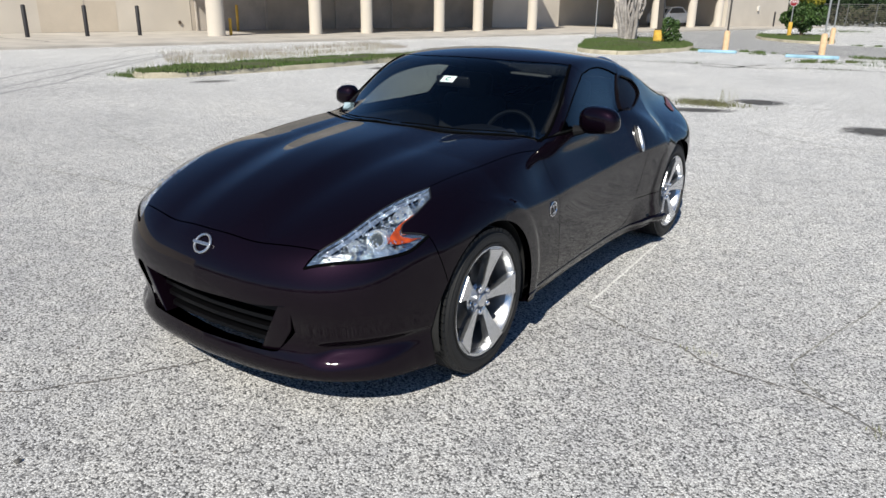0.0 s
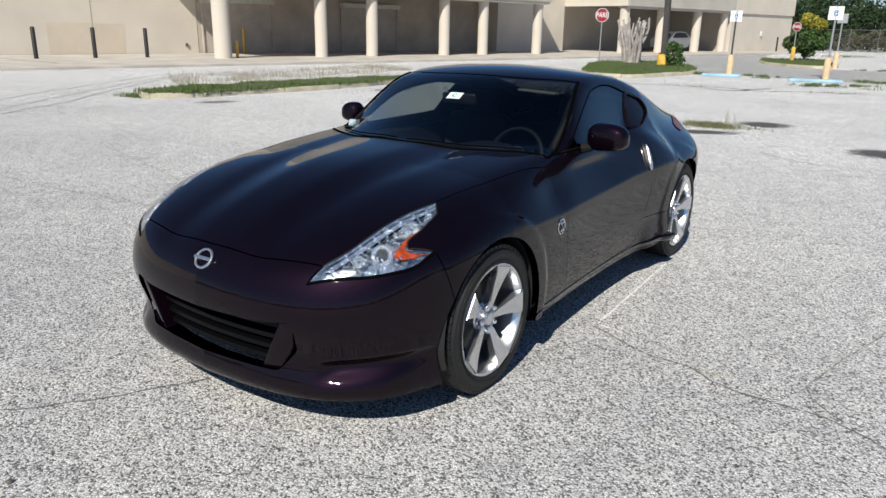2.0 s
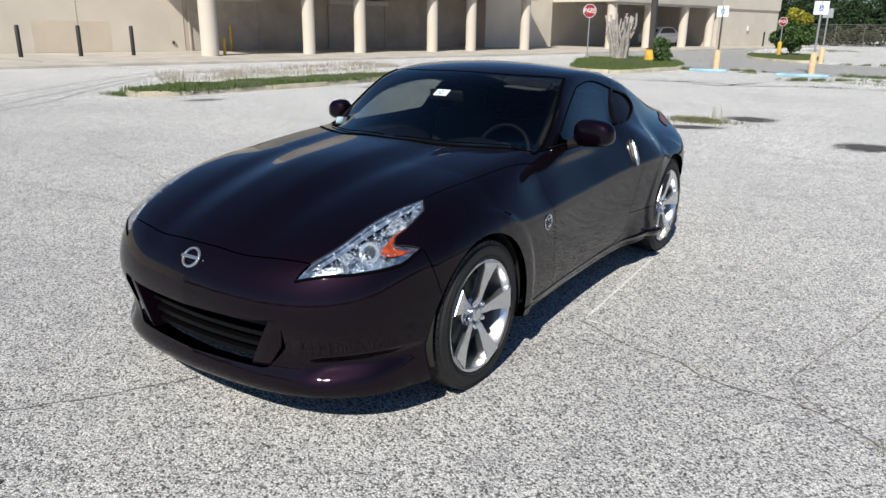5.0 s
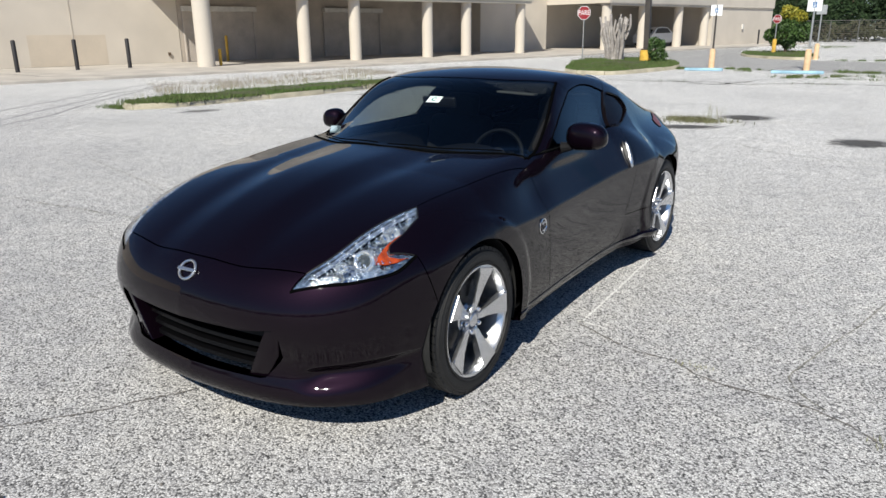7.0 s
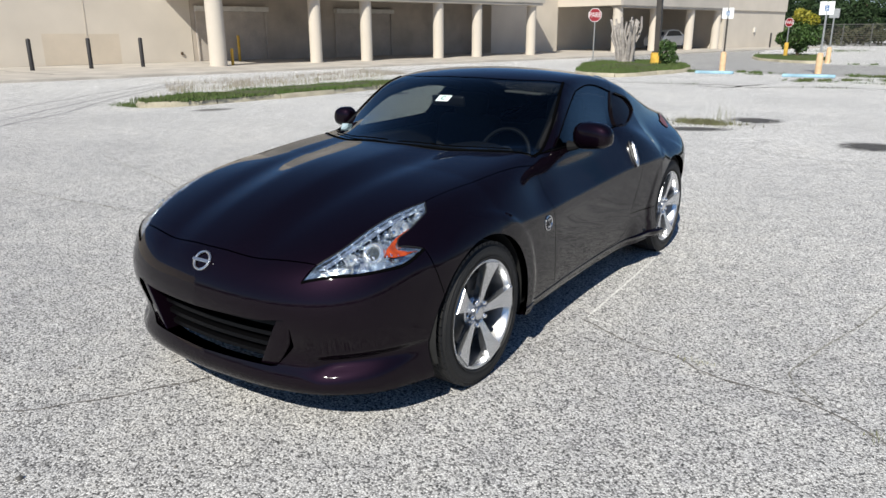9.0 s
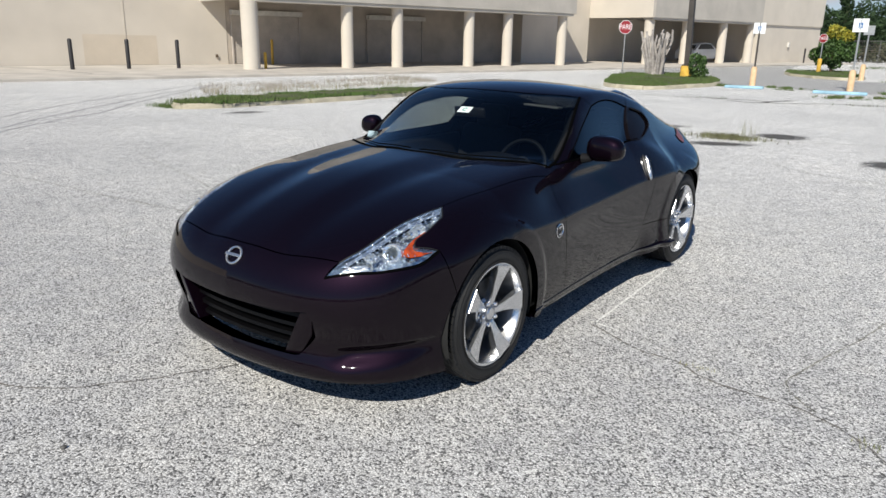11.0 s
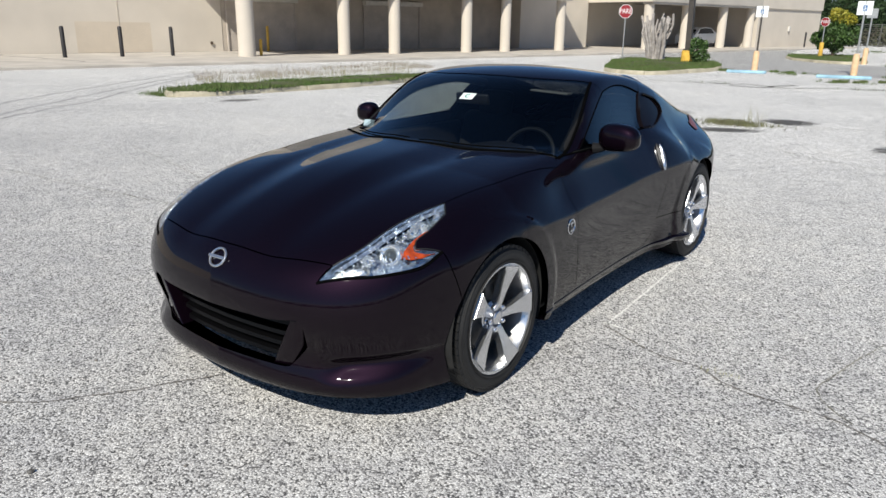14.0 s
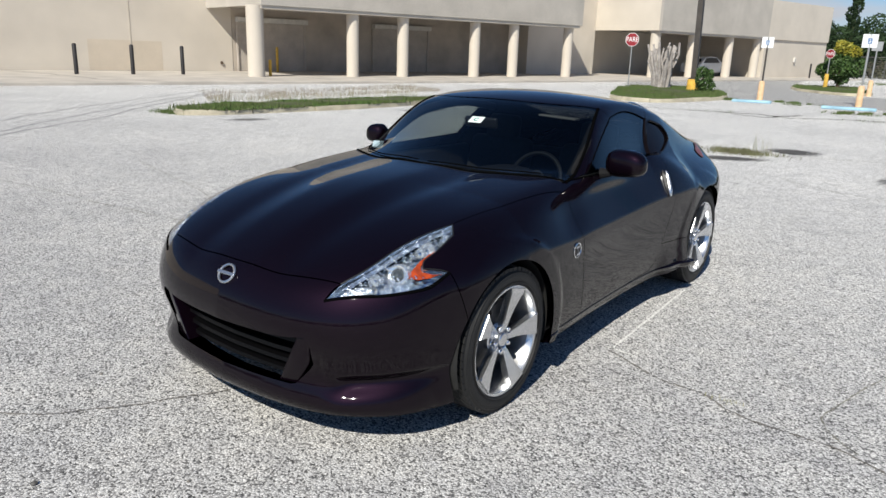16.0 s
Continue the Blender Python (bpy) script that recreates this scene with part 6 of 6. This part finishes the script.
box(bm, (-0.9, -0.15, 9.0), (0.9, 0.15, 9.18), 0.03)
part("lamp_head", bm, brown_steel, lp)

# ---- the cut-back tree ----
stump = thing("cut_tree", (-10.3, 30.9, 0.12), "grey leafless tree cut back to bare stubs", "tree")
r = np.random.default_rng(31)
bm = bmesh.new()
tube(bm, [(0, 0, -0.1), (0.02, 0, 0.2), (0, 0.02, 0.55)], 0.36, 14, taper=(1.25, 1.0, 0.8))
part("trunk", bm, bark, stump, smooth=True)
for k in range(26):
    a = 2 * math.pi * k / 26 + r.normal() * 0.2
    d = Vector((math.cos(a), math.sin(a), 0))
    b0 = d * r.uniform(0.10, 0.42)
    reach, h = r.uniform(0.05, 0.55), r.uniform(1.2, 2.05)
    pts = [b0 + Vector((0, 0, -0.05)), b0 + d * reach * 0.35 + Vector((*r.normal(size=2) * 0.05, h * 0.4)), b0 + d * reach * 0.75 + Vector((*r.normal(size=2) * 0.06, h * 0.75)), b0 + d * reach + Vector((*r.normal(size=2) * 0.07, h))]
    bm = bmesh.new()
    tube(bm, pts, r.uniform(0.06, 0.10), 8, taper=(1.2, 0.95, 0.8, 0.68))
    part("limb", bm, bark, stump, smooth=True)

# ---- shrubs and trees ----
shrub("shrub", (-7.75, 29.0, 0.1), [((0, 0, 0.5), (0.38, 0.4, 0.42), 700), ((-0.12, 0.1, 0.85), (0.26, 0.28, 0.26), 260), ((0.2, 0, 0.75), (0.2, 0.2, 0.24), 170), ((0.15, 0, 0.3), (0.38, 0.35, 0.26), 260)], 0.065, 0.07, leaf_mid, "dense bright green shrub beside a lamp post", trunk=(((0, 0, 0), (0, 0, 0.8), 0.05),), seed=3)
shrub("shrub", (-5.0, 43.6, 0.1), [((-0.1, 0, 1.05), (0.85, 0.8, 0.6), 1500), ((0.75, 0, 1.05), (0.5, 0.5, 0.45), 520), ((-0.85, 0.1, 1.0), (0.42, 0.4, 0.38), 420), ((0.3, 0, 1.6), (0.62, 0.6, 0.45), 700), ((-0.3, 0, 1.55), (0.5, 0.5, 0.4), 420), ((0.95, 0.1, 1.45), (0.28, 0.3, 0.24), 160), ((-0.6, 0, 0.62), (0.3, 0.3, 0.25), 160), ((0.15, 0, 0.5), (0.4, 0.35, 0.3), 240)], 0.10, 0.1, leaf_mid, "uneven green shrub with yellow top leaves", trunk=(((0, 0, 0), (0, 0, 1.3), 0.11), ((0, 0, 0.2), (0.5, 0, 1.3), 0.06), ((0, 0, 0.2), (-0.5, 0.1, 1.2), 0.06)), seed=4,
      extra=([((0.05, -0.1, 2.15), (0.50, 0.45, 0.36), 520), ((0.55, -0.2, 1.95), (0.42, 0.4, 0.36), 330), ((-0.15, -0.1, 2.4), (0.28, 0.3, 0.2), 130)], leaf_yellow))
r = np.random.default_rng(77)
shrub("cypress_tree", (-10.4, 80, 0), [((r.normal() * 0.15, r.normal() * 0.15, 0.8 + 0.75 * k), (0.75 - 0.03 * k, 0.75 - 0.03 * k, 0.75), 420) for k in range(15)], 0.16, 0.1, leaf_dark, "tall narrow dark green cypress", "tree", trunk=(((0, 0, 0), (0, 0, 11), 0.2),), seed=6)
for k, (x, y, s) in enumerate(((-6.5, 92, 1.35), (-1.5, 90, 1.45), (-10.5, 98, 1.45), (3.5, 92, 1.35), (9, 90, 1.5), (15, 88, 1.4), (21, 86, 1.5), (-15, 105, 1.4))):
    blobs = [((r.normal() * 1.6 * s, r.normal() * 1.3 * s, (2.5 + r.normal() * 0.6) * s), (1.7 * s, 1.6 * s, 1.0 * s), 420) for _ in range(9)]
    blobs += [((r.normal() * 1.8 * s, r.normal() * 1.2, 1.3), (1.6, 1.3, 1.1), 300) for _ in range(3)]
    shrub("tree", (x, y, 0), blobs, 0.27, 0.2, leaf_dark, "broad dark green tree beyond the car park", "tree", trunk=(((0, 0, 0), (0, 0, 3.2 * s), 0.22), ((0, 0, 1.4), (1.2, 0.4, 3.2 * s), 0.1), ((0, 0, 1.4), (-1.2, 0.2, 3.0 * s), 0.1)), seed=60 + k)

# woods that ring the lot on the other sides
sp = []
for k in range(260):
    a = radians(r.uniform(-175, 48) - 0)
    d = r.uniform(75, 95)
    c = (2 + d * math.cos(a), d * math.sin(a), r.uniform(0.8, 3.6))
    sp.append(clump(r, c, (2.8, 2.8, r.uniform(1.2, 2.4)), 130))
v, f = leaves(np.concatenate(sp), 0.42, 91)
tagged(link_mesh("far_woods", v, f, leaf_dark), "far belt of dark green trees", "woods", kind="stuff")
# wire fence before the trees, with scrub at its foot
fence = thing("boundary_fence", (0, 0, 0), "grey wire fence on posts before the trees", "fence", kind="structure")
fence_mat = material("dull_fence_steel", (0.12, 0.12, 0.11), 0.7, vary=0.3, scale=1.5)
for k in range(19):
    bm = bmesh.new()
    tube(bm, [(-14 + 2.4 * k, 78, 0), (-14 + 2.4 * k, 78, 2.1)], 0.05, 6)
    part("post", bm, fence_mat, fence, smooth=True)
for k in range(12):
    bm = bmesh.new()
    tube(bm, [(-14, 78, 0.15 + 0.17 * k), (29.2, 78, 0.15 + 0.17 * k)], 0.012 if 0 < k < 11 else 0.03, 4)
    part("wire", bm, fence_mat, fence)
r = np.random.default_rng(79)
sp = [clump(r, (-14 + 44 * u, 82 + r.normal() * 1.2, r.uniform(0.3, 1.3)), (1.5, 1.2, r.uniform(0.6, 1.3)), 110) for u in np.linspace(0, 1, 70)]
v, f = leaves(np.concatenate(sp), 0.2, 93)
scrub_leaf = material("dull_scrub_leaves", (0.075, 0.082, 0.04), 0.8, vary=0.6, scale=0.6, tint=(0.05, 0.04, 0.028))
tagged(link_mesh("scrub", v, f, scrub_leaf), "dull green scrub behind a wire fence", "scrub", kind="stuff")


# ---- white car under the block ----
wc = thing("parked_car", (0, 0, 0), "white hatchback parked under the arcade", "car")
wc.matrix_world = Matrix.Translation(local(38.4, -1.3, 0.1)) @ pose(0, 0, 0, 0, 0, TURN)
white_paint = material("white_car_paint", (0.72, 0.72, 0.72), 0.35, coat=0.8, vary=0.04, scale=3.0)
side_out = [(-2.0, 0.3), (-2.05, 0.75), (-1.95, 0.95), (-1.75, 1.0), (-1.35, 1.45), (-0.6, 1.52), (0.3, 1.48), (0.95, 1.05), (1.85, 0.88), (2.05, 0.7), (2.05, 0.3)]
bm = bmesh.new()
prism(bm, side_out, 1.66, pose(0, 0.83, 0, 90, 0, 0), bevel=0.05)
part("body", bm, white_paint, wc, smooth=True)
win = [(-1.55, 1.02), (-1.25, 1.38), (-0.6, 1.44), (0.25, 1.40), (0.75, 1.05)]
for y in (-0.835, 0.825):
    bm = bmesh.new()
    prism(bm, win, 0.01, pose(0, y + 0.01, 0, 90, 0, 0))
    part("window", bm, black_plastic, wc)
bm = bmesh.new()
box(bm, (-1.79, -0.66, 1.04), (-1.77, 0.66, 1.40), 0.005, Matrix.Translation((-1.77, 0, 1.04)) @ pose(0, 0, 0, 0, 42, 0) @ Matrix.Translation((1.75, 0, -1.04)))
part("rear_window", bm, black_plastic, wc)
for x in (-1.3, 1.3):
    for y in (-0.80, 0.80):
        w = new("wheel")
        w.parent = wc
        bm = bmesh.new()
        lathe(bm, [(0.19, -0.11), (0.29, -0.11), (0.31, -0.08), (0.31, 0.08), (0.29, 0.11), (0.19, 0.11)], pose(x, y, 0.31, 90, 0, 0), n=28)
        part("tyre", bm, rubber, w, smooth=True)
        bm = bmesh.new()
        lathe(bm, [(0, 0.09), (0.08, 0.1), (0.19, 0.10), (0.2, -0.1), (0, -0.1)], pose(x, y, 0.31, 90, 0, 0), n=28)
        part("rim", bm, alloy, w, smooth=True)

# ---- fittings on the walls ----
fit_ = thing("wall_light", (0, 0, 0), "small white wall light on the plaster", "wall light")
fit_.matrix_world = FRAME
in_frame("lamp_body", [((48.0, -1.15, 1.35), (48.2, -1.0, 1.75))], white_metal, fit_, 0.02)
fit_ = thing("wall_pipe", (0, 0, 0), "thin cream pipe down the plaster wall", "pipe")
fit_.matrix_world = FRAME
in_frame("pipe_run", [((-3.97, 5.875, 0.1), (-3.93, 5.9, 6.5))], plaster, fit_, 0.02)
fit_ = thing("wall_tap", (0, 0, 0), "small rusty tap low on the wall", "tap")
fit_.matrix_world = FRAME
in_frame("tap_body", [((0.45, 5.8, 0.45), (0.57, 5.9, 0.60))], brown_bark, fit_, 0.02)
